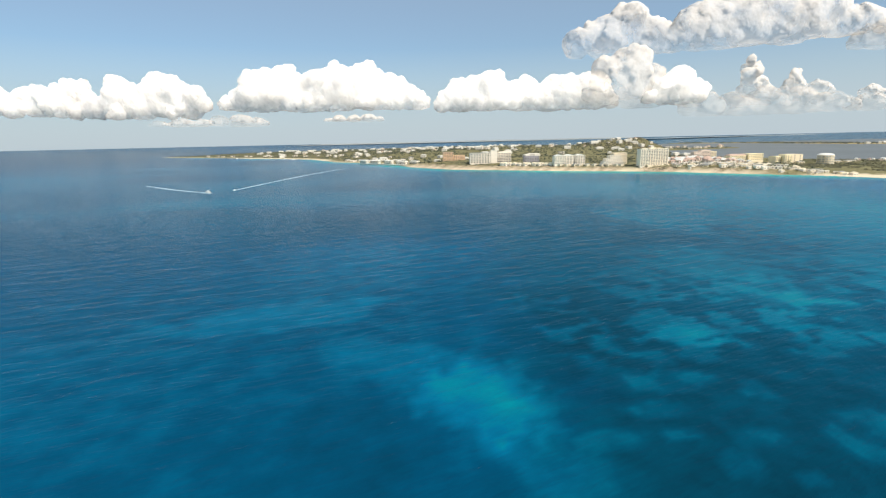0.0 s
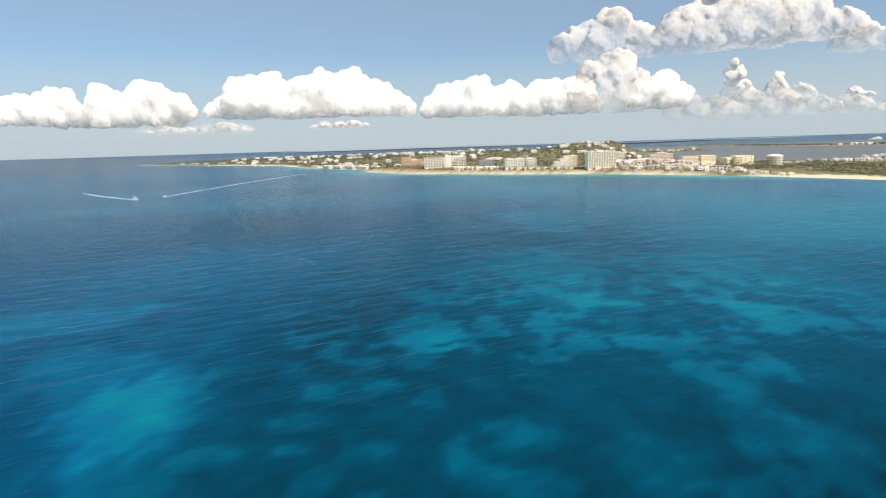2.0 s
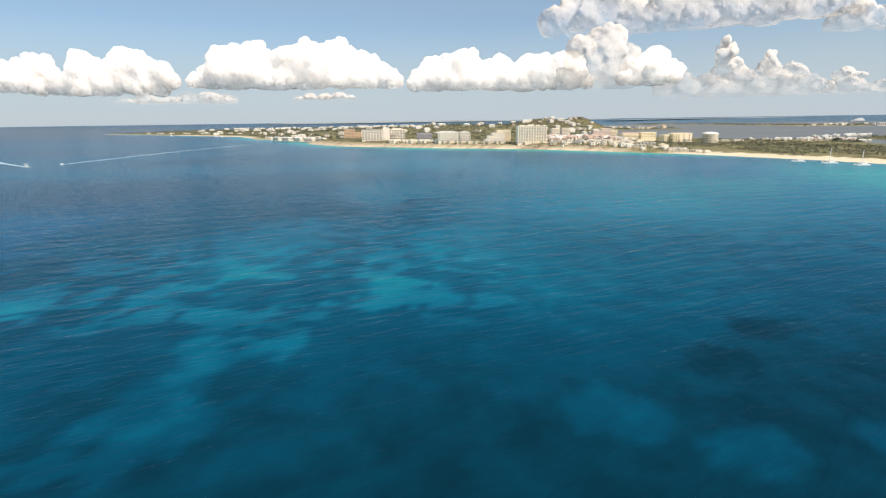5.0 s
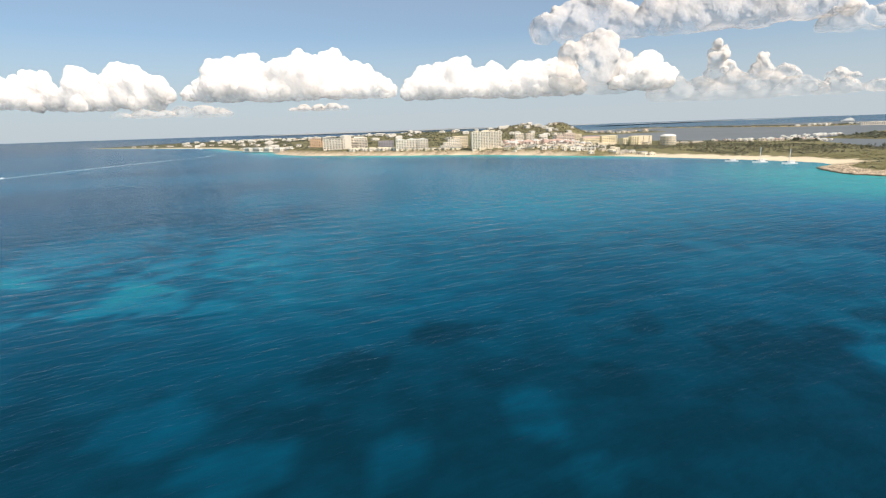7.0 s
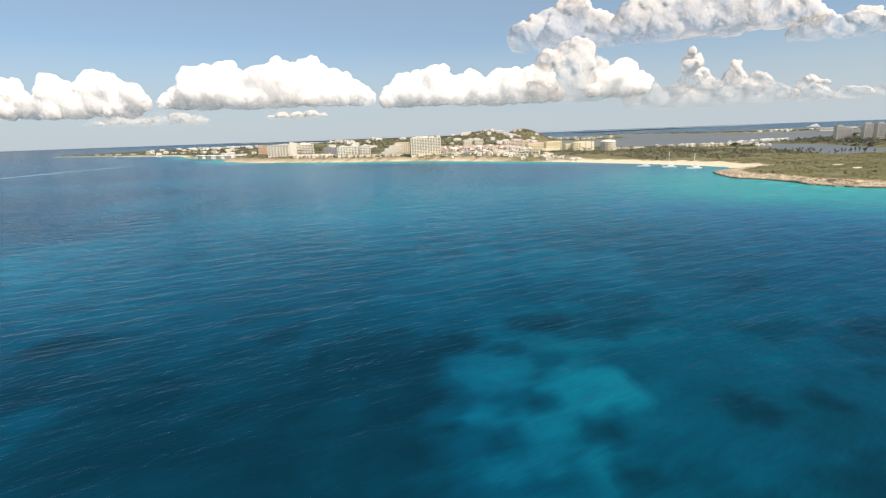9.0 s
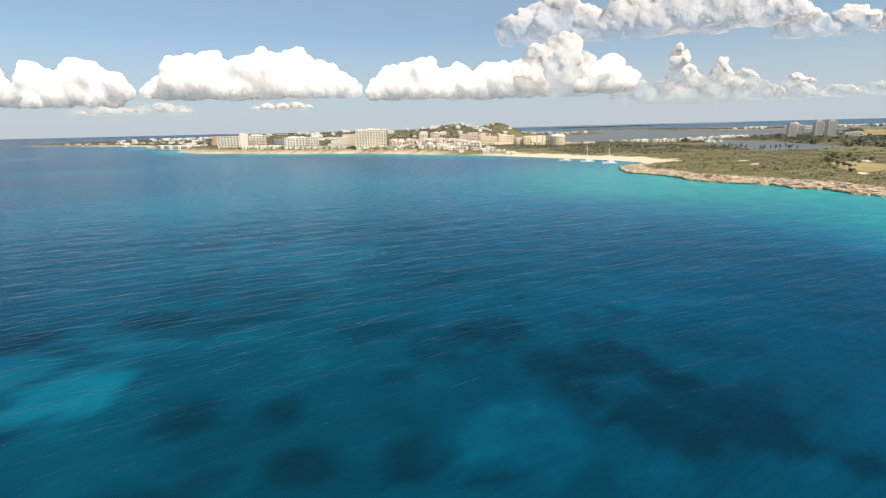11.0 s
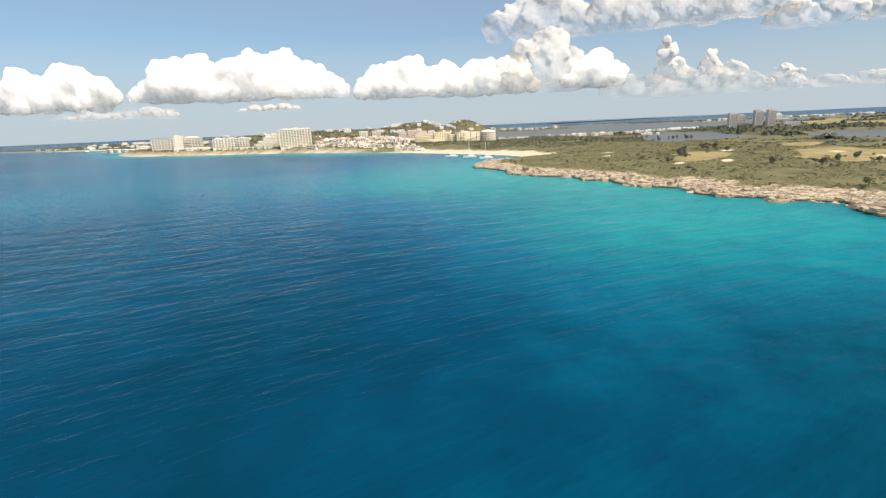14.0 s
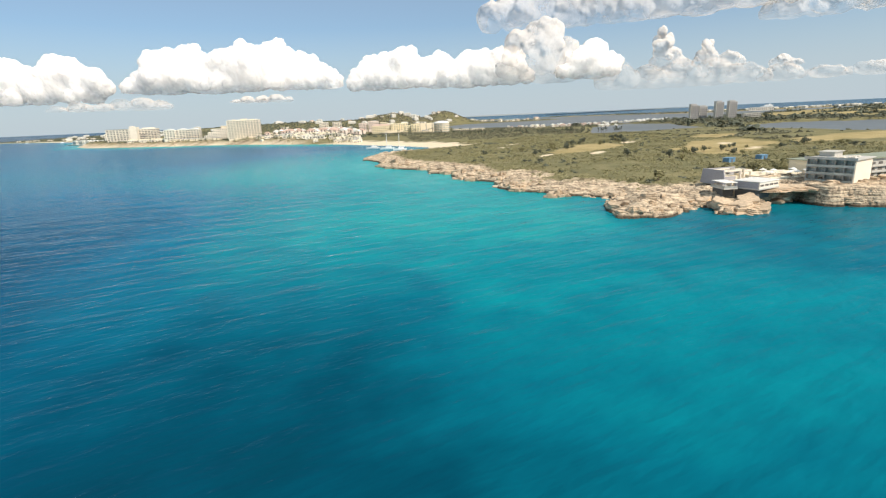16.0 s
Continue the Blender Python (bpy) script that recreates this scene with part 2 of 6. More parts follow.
def land_material():
    m = bpy.data.materials.new("island_ground")
    m.use_nodes = True
    nt = m.node_tree
    n, ln = nt.nodes, nt.links
    b = n["Principled BSDF"]
    b.inputs["Roughness"].default_value, b.inputs["Specular IOR Level"].default_value = 0.95, 0.15
    geo = n.new("ShaderNodeNewGeometry")
    def noise_at(scale, detail):
        t = n.new("ShaderNodeTexNoise")
        t.inputs["Scale"].default_value, t.inputs["Detail"].default_value = scale, detail
        ln.new(geo.outputs["Position"], t.inputs["Vector"])
        return t.outputs["Fac"]
    def ramp(fac, a, c, lo=0.35, hi=0.65):
        r = n.new("ShaderNodeValToRGB")
        r.color_ramp.elements[0].position, r.color_ramp.elements[0].color = lo, (*a, 1)
        r.color_ramp.elements[1].position, r.color_ramp.elements[1].color = hi, (*c, 1)
        ln.new(fac, r.inputs["Fac"])
        return r.outputs["Color"]
    def mix(fac, a, c):
        x = n.new("ShaderNodeMix")
        x.data_type = "RGBA"
        ln.new(fac, x.inputs[0]), ln.new(a, x.inputs[6]), ln.new(c, x.inputs[7])
        return x.outputs[2]
    def attr(name):
        a = n.new("ShaderNodeAttribute")
        a.attribute_name = name
        return a.outputs["Fac"]
    fine, mid = noise_at(1.3, 8), noise_at(0.09, 5)
    scrub = ramp(mid, (0.155, 0.15, 0.075), (0.24, 0.215, 0.11))
    patchy = noise_at(0.33, 6)
    lay = n.new("ShaderNodeMapping")
    lay.inputs["Scale"].default_value = (0.25, 0.25, 3.2)
    ln.new(geo.outputs["Position"], lay.inputs["Vector"])
    beds = n.new("ShaderNodeTexNoise")
    beds.inputs["Scale"].default_value, beds.inputs["Detail"].default_value = 1.0, 6
    ln.new(lay.outputs["Vector"], beds.inputs["Vector"])
    rock = mix(patchy, ramp(fine, (0.12, 0.095, 0.07), (0.64, 0.51, 0.365), 0.36, 0.57), ramp(beds.outputs["Fac"], (0.16, 0.12, 0.08), (0.82, 0.67, 0.48), 0.40, 0.57))
    sand = ramp(fine, (0.70, 0.58, 0.40), (0.82, 0.71, 0.53))
    turf = ramp(mid, (0.33, 0.27, 0.12), (0.45, 0.355, 0.18))
    c = mix(attr("turf"), scrub, turf)
    sep = n.new("ShaderNodeSeparateXYZ")
    ln.new(geo.outputs["Position"], sep.inputs[0])
    wet = n.new("ShaderNodeMapRange")
    wet.inputs["From Min"].default_value, wet.inputs["From Max"].default_value = 0.35, 0.85
    wet.inputs["To Min"].default_value, wet.inputs["To Max"].default_value = 1.0, 0.0
    ln.new(sep.outputs["Z"], wet.inputs["Value"])
    rock = mix(wet.outputs["Result"], rock, ramp(fine, (0.05, 0.042, 0.03), (0.12, 0.095, 0.065)))
    c = mix(attr("rock"), c, rock)
    c = mix(attr("sand"), c, sand)
    ln.new(c, b.inputs["Base Color"])
    bp = n.new("ShaderNodeBump")
    bp.inputs["Strength"].default_value, bp.inputs["Distance"].default_value = 0.9, 0.6
    both = n.new("ShaderNodeMath")
    both.operation = "ADD"
    ln.new(fine, both.inputs[0]), ln.new(beds.outputs["Fac"], both.inputs[1])
    ln.new(both.outputs[0], bp.inputs["Height"])
    ln.new(bp.outputs["Normal"], b.inputs["Normal"])
    return m


def cloud_material(thick=1.0, frayed=0.32, wispy=0.0):
    """White droplets: light is thrown back and also passes on into the cloud; the foot is frayed, and a thin cloud lets the sky through."""
    m = bpy.data.materials.new("cumulus")
    m.use_nodes = True
    n, ln = m.node_tree.nodes, m.node_tree.links
    out = n["Material Output"]
    n.remove(n["Principled BSDF"])
    back, on, clear = n.new("ShaderNodeBsdfPrincipled"), n.new("ShaderNodeBsdfTranslucent"), n.new("ShaderNodeBsdfTransparent")
    back.inputs["Base Color"].default_value = on.inputs["Color"].default_value = (0.96, 0.915, 0.865, 1)
    body, whole = n.new("ShaderNodeMixShader"), n.new("ShaderNodeMixShader")
    back.inputs["Specular IOR Level"].default_value, back.inputs["Roughness"].default_value = 0.0, 1.0
    back.inputs["Subsurface Weight"].default_value, back.inputs["Subsurface Scale"].default_value = (1.0 if thick > 0.95 else 0.0), 230.0
    back.inputs["Subsurface Radius"].default_value = (1.0, 1.0, 1.0)
    back.subsurface_method = "BURLEY"
    body.inputs[0].default_value = 0.32
    # normals are bent to the sun, imitating light that droplets scatter round each lobe
    lean, wrap, even = n.new("ShaderNodeNewGeometry"), n.new("ShaderNodeVectorMath"), n.new("ShaderNodeVectorMath")
    wrap.inputs[1].default_value, even.operation = to_sun * (0.16 if thick > 0.95 else 2.0), "NORMALIZE"
    ln.new(lean.outputs["Normal"], wrap.inputs[0]), ln.new(wrap.outputs[0], even.inputs[0])
    ln.new(even.outputs[0], back.inputs["Normal"])
    ln.new(back.outputs[0], body.inputs[1]), ln.new(on.outputs[0], body.inputs[2])
    geo, t, rng = n.new("ShaderNodeNewGeometry"), n.new("ShaderNodeTexNoise"), n.new("ShaderNodeMapRange")
    t.inputs["Scale"].default_value, t.inputs["Detail"].default_value = 0.009, 2.5
    ln.new(geo.outputs["Position"], t.inputs["Vector"])
    # the foot dissolves unevenly into the haze
    own, high, lift = n.new("ShaderNodeTexCoord"), n.new("ShaderNodeSeparateXYZ"), n.new("ShaderNodeMath")
    ln.new(own.outputs["Generated"], high.inputs[0])
    lift.operation = "MULTIPLY_ADD"
    lift.inputs[1].default_value, lift.inputs[2].default_value = -0.34, 0.17
    ln.new(t.outputs["Fac"], lift.inputs[0])
    add = n.new("ShaderNodeMath")
    ln.new(high.outputs["Z"], add.inputs[0]), ln.new(lift.outputs[0], add.inputs[1])
    rng.interpolation_type = "SMOOTHSTEP"
    rng.inputs["From Min"].default_value, rng.inputs["From Max"].default_value = -0.04, frayed
    rng.inputs["To Min"].default_value, rng.inputs["To Max"].default_value = thick * 0.3, thick
    ln.new(add.outputs[0], rng.inputs["Value"])
    veil_noise, torn, cover = n.new("ShaderNodeTexNoise"), n.new("ShaderNodeMapRange"), n.new("ShaderNodeMath")
    veil_noise.inputs["Scale"].default_value, veil_noise.inputs["Detail"].default_value = 0.0045, 6
    ln.new(geo.outputs["Position"], veil_noise.inputs["Vector"]), ln.new(veil_noise.outputs["Fac"], torn.inputs["Value"])
    torn.interpolation_type = "SMOOTHSTEP"
    torn.inputs["From Min"].default_value, torn.inputs["From Max"].default_value = 0.36, 0.6
    torn.inputs["To Min"].default_value = 1 - wispy
    cover.operation = "MULTIPLY"
    ln.new(rng.outputs["Result"], cover.inputs[0]), ln.new(torn.outputs["Result"], cover.inputs[1])
    ln.new(cover.outputs[0], whole.inputs[0])
    ln.new(clear.outputs[0], whole.inputs[1]), ln.new(body.outputs[0], whole.inputs[2])
    ln.new(whole.outputs[0], out.inputs["Surface"])
    return m


M_LAGOON = mat("lagoon_water", (0.15, 0.17, 0.18), 0.5, vary=0.15, scale=0.02, spec=0.06)
M_SEA, M_LAND, M_CLOUD = sea_material(), land_material(), cloud_material()
M_THIN = cloud_material(0.42, 0.6, 0.75)



# ---------------------------------------------------------------- mesh helpers
def mesh_of(name, verts, faces, material, smooth_shade=False, attrs=None):
    me = bpy.data.meshes.new(name)
    verts = np.asarray(verts, np.float32)
    me.from_pydata(verts.tolist() if len(verts) < 200 else verts, [], faces if isinstance(faces, list) else faces.tolist())
    me.materials.append(material)
    if smooth_shade:
        me.polygons.foreach_set("use_smooth", np.ones(len(me.polygons), bool))
    for key, values in (attrs or {}).items():
        me.attributes.new(key, "FLOAT", "POINT").data.foreach_set("value", np.asarray(values, np.float32))
    me.update()
    return me


def thing(name, label, category, x=0, y=0, z=0, rz=0, group="", kind=""):
    """An Empty at the base of a thing that has parts."""
    ob = new(name)
    ob.empty_display_size = 0.5
    ob.matrix_world = pose(x, y, z, 0, 0, rz)
    return tagged(ob, label, category, group, kind)


def under(name, me, parent, label="", x=0, y=0, z=0, rz=0):
    """A mesh as one part of a thing, in the thing's own space."""
    ob = new(name, me)
    ob.parent = parent
    ob.matrix_basis = pose(x, y, z, 0, 0, rz)
    if label:
        ob["label"] = label
    return ob


def box_bm(bm, x0, x1, y0, y1, z0, z1):
    vs = [bm.verts.new((x, y, z)) for z in (z0, z1) for x, y in ((x0, y0), (x1, y0), (x1, y1), (x0, y1))]
    for f in ((3, 2, 1, 0), (4, 5, 6, 7), (0, 1, 5, 4), (1, 2, 6, 5), (2, 3, 7, 6), (3, 0, 4, 7)):
        bm.faces.new([vs[i] for i in f])


def boxes(name, material, *spans, bevel=0.0):
    """One mesh of boxes, each (x0, x1, y0, y1, z0, z1)."""
    bm = bmesh.new()
    for s in spans:
        box_bm(bm, *s)
    if bevel:
        bmesh.ops.bevel(bm, geom=bm.edges[:], offset=bevel, segments=1, affect="EDGES")
    me = bpy.data.meshes.new(name)
    bm.to_mesh(me)
    bm.free()
    me.materials.append(material)
    return me


def hip_roof(name, material, w, d, h, over=0.3, ridge=0.5):
    """A hipped roof with eaves over a w by d plan."""
    a, b = w / 2 + over, d / 2 + over
    r = max(a - b * (1 - ridge) - 0.01, 0.05) if a >= b else 0.05
    v = [(-a, -b, 0), (a, -b, 0), (a, b, 0), (-a, b, 0), (-a, -b, 0.18), (a, -b, 0.18), (a, b, 0.18), (-a, b, 0.18), (-r, 0, h), (r, 0, h)]
    f = [(3, 2, 1, 0), (0, 1, 5, 4), (1, 2, 6, 5), (2, 3, 7, 6), (3, 0, 4, 7), (4, 5, 9, 8), (5, 6, 9), (6, 7, 8, 9), (7, 4, 8)]
    return mesh_of(name, v, f, material)


def grid_mesh(name, xs, ys, Z, material, attrs, keep=None):
    nx, ny = len(xs), len(ys)
    X, Y = np.meshgrid(xs, ys)
    verts = np.stack([X.ravel(), Y.ravel(), Z.ravel()], -1)
    i = (np.arange(ny - 1)[:, None] * nx + np.arange(nx - 1)[None]).ravel()
    faces = np.stack([i, i + 1, i + 1 + nx, i + nx], -1)
    if keep is not None:
        k = keep.ravel()
        faces = faces[k[faces].any(1)]
    used = np.zeros(len(verts), bool)
    used[faces.ravel()] = True
    renum = np.cumsum(used) - 1
    return mesh_of(name, verts[used], renum[faces], material, True, {a: v.ravel()[used] for a, v in attrs.items()})


# ---------------------------------------------------------------- the island's outline
COAST_WEST = [(-940, 2205), (-880, 2160), (-700, 2010), (-535, 1851), (-365, 1690), (-250, 1570), (-190, 1450), (-140, 1310), (-60, 1230), (-10, 1140),
              (40, 985), (103, 885), (190, 823), (276, 765), (343, 727), (398, 688), (441, 640), (487, 592), (520, 556), (547, 509)]
COAST_BAY = [(568, 473), (586, 441), (600, 412), (606, 390), (602, 374), (588, 362), (571, 352), (558, 335), (551, 300), (561, 274), (558, 252), (566, 232), (577, 222)]
COAST_ROCK = [(583, 216), (579, 202), (590, 195), (587, 180), (592, 167), (601, 160), (595, 142), (602, 131), (608, 126), (605, 119), (614, 117), (620, 110),
              (612, 98), (611, 86), (618, 83), (625, 87), (632, 92), (635, 87), (631, 82), (637, 80), (643, 83), (645, 92), (648, 98), (653, 100), (657, 95), (660, 83), (669, 77), (690, 66)]
COAST_REST = [(760, 30), (900, -40), (1500, -160), (3600, -200), (3600, 1300), (2700, 1480), (2200, 1420), (1700, 1230), (1300, 1010), (1150, 905), (1040, 845), (960, 800),
              (880, 800), (800, 850), (755, 960), (700, 1100), (760, 1300), (850, 1540), (1160, 1610), (1210, 1700), (960, 1790), (905, 1900), (1000, 2300), (1200, 2480), (1300, 2700), (700, 3000), (-100, 2800), (-600, 2450)]
COAST = COAST_WEST + COAST_BAY + COAST_ROCK + COAST_REST
POND_A = [(768, 440), (775, 470), (815, 560), (880, 700), (985, 790), (1000, 700), (956, 600), (935, 520), (893, 464), (830, 452)]
POND_B = [(900, 290), (905, 380), (918, 448), (990, 520), (1064, 555), (1120, 500), (1250, 430), (1120, 350), (970, 285)]
SPIT = [(1640, 2250), (1690, 1700), (1740, 1640), (2500, 1620), (2600, 1700), (1800, 1790), (1760, 2250), (1500, 2600), (1420, 2560)]


def oval(X, Y, cx, cy, rx, ry, turn):
    """Distance from the middle of a turned ellipse, 1 on its rim."""
    a = radians(turn)
    u, v = (X - cx) * math.cos(a) + (Y - cy) * math.sin(a), -(X - cx) * math.sin(a) + (Y - cy) * math.cos(a)
    return np.sqrt((u / rx) ** 2 + (v / ry) ** 2)


def land_at(X, Y, rough=True):
    """Height of the ground and the cover on it, from the distance to the shore."""
    X, Y = np.asarray(X, float), np.asarray(Y, float)
    d = shore_distance(COAST, X, Y)
    d = np.maximum(d, shore_distance(SPIT, X, Y))
    pond = np.maximum(shore_distance(POND_A, X, Y), shore_distance(POND_B, X, Y))
    lake = np.clip(-pond / 6, 0, 1)
    n1 = fbm(X / 14, Y / 14, 4, 3)
    bluff = smooth(585, 640, Y) * smooth(560, 500, X) * smooth(1080, 990, Y)              # low cliffs under the hotels
    beach = smooth(350, 380, Y) * smooth(600, 560, Y) * smooth(450, 520, X)
    headland = smooth(400, 330, Y) * smooth(720, 690, X) * smooth(40, 60, Y)
    cliff = smooth(112, 100, Y) * smooth(643, 651, X) * headland
    jag = ((n1 - 0.5) * 7 + (fbm(X / 3.2, Y / 3.2, 2, 11) - 0.5) * 2.6) * (headland + 0.4 * bluff)
    dd = d + jag * smooth(14, 2, np.abs(d))
    low = 0.3 + 1.7 * smooth(0, 24, dd) + 1.0 * smooth(30, 150, dd)
    tops = 0.7 * smooth(0, 4, dd) + 6.6 * smooth(4, 19, dd) + 1.4 * smooth(20, 60, dd)
    rocks = 1.3 * smooth(-0.6, 0.8, dd) + 1.1 * smooth(2, 9, dd) + 0.9 * smooth(14, 40, dd)
    step = 4.6 * smooth(-0.8, 0.5, dd) + 0.4 * smooth(1, 8, dd)
    h = low * (1 - bluff) + tops * bluff
    h = h * (1 - headland) + rocks * headland
    h = h * (1 - cliff) + step * cliff
    h = h * (1 - 0.6 * beach * smooth(45, 10, dd))
    hills = 6 * np.exp(-((X - 230) / 420) ** 2 - ((Y - 1820) / 420) ** 2) + 4 * np.exp(-((X - 520) / 160) ** 2 - ((Y - 1350) / 220) ** 2)
    hills = hills + 13 * np.exp(-((X - 330) / 300) ** 2 - ((Y - 1380) / 220) ** 2)
    hills = hills + 21 * np.exp(-((X - 640) / 85) ** 2 - ((Y - 1420) / 90) ** 2) + 36 * np.exp(-((X - 800) / 74) ** 2 - ((Y - 1610) / 90) ** 2) + 9 * np.exp(-((X - 715) / 90) ** 2 - ((Y - 1500) / 90) ** 2)
    hills = hills + 4 * smooth(20, 200, d) * smooth(800, 1000, Y) * smooth(1000, 700, X) + 6 * fbm(X / 160, Y / 160, 3, 8) * smooth(60, 300, d) * smooth(900, 1300, Y) * smooth(900, 600, X)
    h = h + hills * smooth(0, 80, d)
    if rough:
        ridges = np.abs(fbm(X / 4.2, Y / 4.2, 4, 21) - 0.5) * 2
        h = h + headland * smooth(-0.5, 3, dd) * smooth(36, 14, dd) * ((ridges - 0.25) * 1.8 + (fbm(X / 1.7, Y / 1.7, 3, 5) - 0.5) * 1.3)
        ledge = 0.55 + 0.25 * vnoise(X / 23, Y / 23, 14)
        lift = h + (fbm(X / 8, Y / 8, 2, 15) - 0.5) * 0.8
        stair = (np.floor(lift / ledge) + smooth(0.62, 1.0, lift / ledge - np.floor(lift / ledge))) * ledge
        shelfy = headland * smooth(-0.5, 1, dd) * smooth(34, 18, dd)
        h = h * (1 - 0.6 * shelfy) + stair * 0.6 * shelfy
        h = h + (fbm(X / 9, Y / 9, 3, 31) - 0.5) * 1.2 * smooth(3, 30, d) * (1 - headland)
    h = np.where(dd < 0, np.maximum(-1.6, h - 0.6 * np.abs(dd)) * 1.0, h)
    h = h * lake + (1 - lake) * -0.9
    scrub_line = dd + (fbm(X / 11, Y / 11, 3, 40) - 0.5) * 12
    rock = headland * (1 - smooth(13, 20, scrub_line)) + bluff * smooth(22, 12, dd) * smooth(0.36, 0.46, n1)
    sand = beach * smooth(34, 27, dd + (n1 - 0.5) * 10) + bluff * smooth(6, 3, dd) * 0.9 + bluff * smooth(17, 9, dd) * smooth(0.46, 0.38, n1) * 0.7
    west = smooth(1380, 1450, Y) * smooth(1900, 1820, Y) * smooth(300, 0, X)
    sand = np.maximum(sand, west * smooth(22, 14, d + (n1 - 0.5) * 8))
    sand = np.maximum(sand, 0.5 * smooth(1000, 1080, Y) * smooth(300, 0, X) * smooth(17, 9, d))
    rim = smooth(1000, 1080, Y) * (1 - west) * smooth(300, 0, X) * smooth(9, 5, d + (n1 - 0.5) * 6)
    sand = np.maximum(sand, beach * smooth(46, 36, dd) * smooth(0.5, 0.62, fbm(X / 6, Y / 6, 3, 77)))
    links, pits = 0.0, 0.0
    for cx, cy, rx, ry, turn in ((742, 232, 58, 22, 48), (682, 264, 46, 15, 50), (850, 250, 60, 20, 20), (880, 200, 90, 26, 10), (800, 320, 30, 14, 40)):
        links = links + smooth(1.1, 0.85, oval(X, Y, cx, cy, rx, ry, turn) + (n1 - 0.5) * 0.9)
    for cx, cy, rx, ry, turn in ((750, 241, 8, 4, 40), (741, 207, 7, 3, 20), (722, 296, 9, 4, 40), (668, 224, 10, 3, 50), (640, 300, 8, 3, 40), (641, 224, 9, 2.5, 50), (655, 330, 9, 3, 30)):
        pits = pits + smooth(1.1, 0.7, oval(X, Y, cx, cy, rx, ry, turn))
    sand = np.maximum(sand, pits)
    turf = np.clip(links + smooth(1150, 1250, X) * smooth(500, 700, Y) * smooth(0.45, 0.55, fbm(X / 120, Y / 60, 2, 9)), 0, 1)
    return h, d, dict(rock=np.clip(rock + 0.6 * rim, 0, 1), sand=np.clip(sand, 0, 1), turf=turf)


def ground_z(x, y):
    return float(land_at(np.array([x]), np.array([y]), False)[0][0])


# ---------------------------------------------------------------- sea
def spread(stops):
    """Coordinates along an axis from (start, end, step) runs."""
    out = [np.arange(a, b, s) for a, b, s in stops]
    return np.concatenate(out + [np.array([stops[-1][1]])])


# pale sand hollows and dark reef heads on the sea bed: x, y and the two half widths
SAND_WEST = [(17, 99, 12, 16), (78, 123, 8.8, 8.4), (74, 111, 5.4, 4.4), (60, 99, 9.6, 4.6), (76, 92, 2.8, 4.1), (52, 88, 5.4, 3.3), (38, 79, 5.8, 2.4), (64, 77, 3.8, 2.5),
    (50, 79, 2.9, 1.7), (79, 72, 2.6, 6.3), (90, 78, 5.7, 5.6), (56, 69, 3.0, 3.0), (64, 65, 2.9, 1.5), (82, 67, 2.8, 4.7), (89, 64, 4.8, 3.8), (110, 66, 6.0, 7.3),
    (136, 74, 6.2, 9.6), (147, 93, 4.1, 5.7), (134, 94, 4.7, 5.9)]
SAND_EAST = [(138, 88, 5.5, 5.9), (151, 92, 4.6, 6.5), (140, 68, 5.3, 6.8), (129, 70, 3.6, 4.0), (127, 60, 3.1, 3.7), (135, 60, 3.2, 5.5), (118, 58, 3.0, 3.0), (221, 51, 7.1, 4.6),
    (240, 48, 3.8, 5.8), (260, 56, 4.7, 6.4), (263, 43, 3.9, 3.5), (207, 62, 6.6, 6.5), (324, 43, 8.4, 9.9), (326, 63, 7.0, 7.8), (339, 54, 6.3, 7.5), (394, 34, 7.6, 6.9),
    (403, 31, 4.0, 5.5)]
HEADS_WEST = [(233, 52, 4.3, 7.6), (242, 61, 2.5, 4.0), (255, 45, 2.8, 3.3), (233, 75, 5.9, 6.0), (223, 62, 7.1, 2.8), (210, 51, 3.5, 2.4), (258, 70, 5.6, 4.0), (275, 65, 5.3, 4.8),
    (249, 53, 2.6, 3.6), (273, 41, 4.4, 3.6), (305, 75, 6.0, 5.7), (251, 88, 5.6, 5.7), (324, 44, 2.6, 3.5), (326, 35, 1.5, 2.2), (336, 43, 1.7, 2.2), (335, 34, 2.0, 2.3),
    (310, 68, 5.8, 3.9), (306, 52, 2.3, 2.2)]
HEADS_EAST = [(322, 73, 4.2, 4.4), (339, 80, 5.4, 3.6), (330, 69, 2.9, 2.6), (356, 44, 3.5, 4.6), (330, 51, 2.3, 1.8), (398, 64, 5.5, 4.8), (403, 50, 4.6, 4.2), (402, 40, 2.1, 3.5),
    (411, 50, 3.9, 4.4), (409, 33, 3.3, 4.7), (415, 40, 3.2, 5.1), (420, 30, 3.2, 4.6), (424, 24, 2.6, 2.2), (367, 44, 2.4, 3.9), (370, 33, 3.8, 2.9), (382, 32, 2.7, 3.5),
    (389, 28, 2.6, 1.7), (381, 50, 1.8, 2.0)]


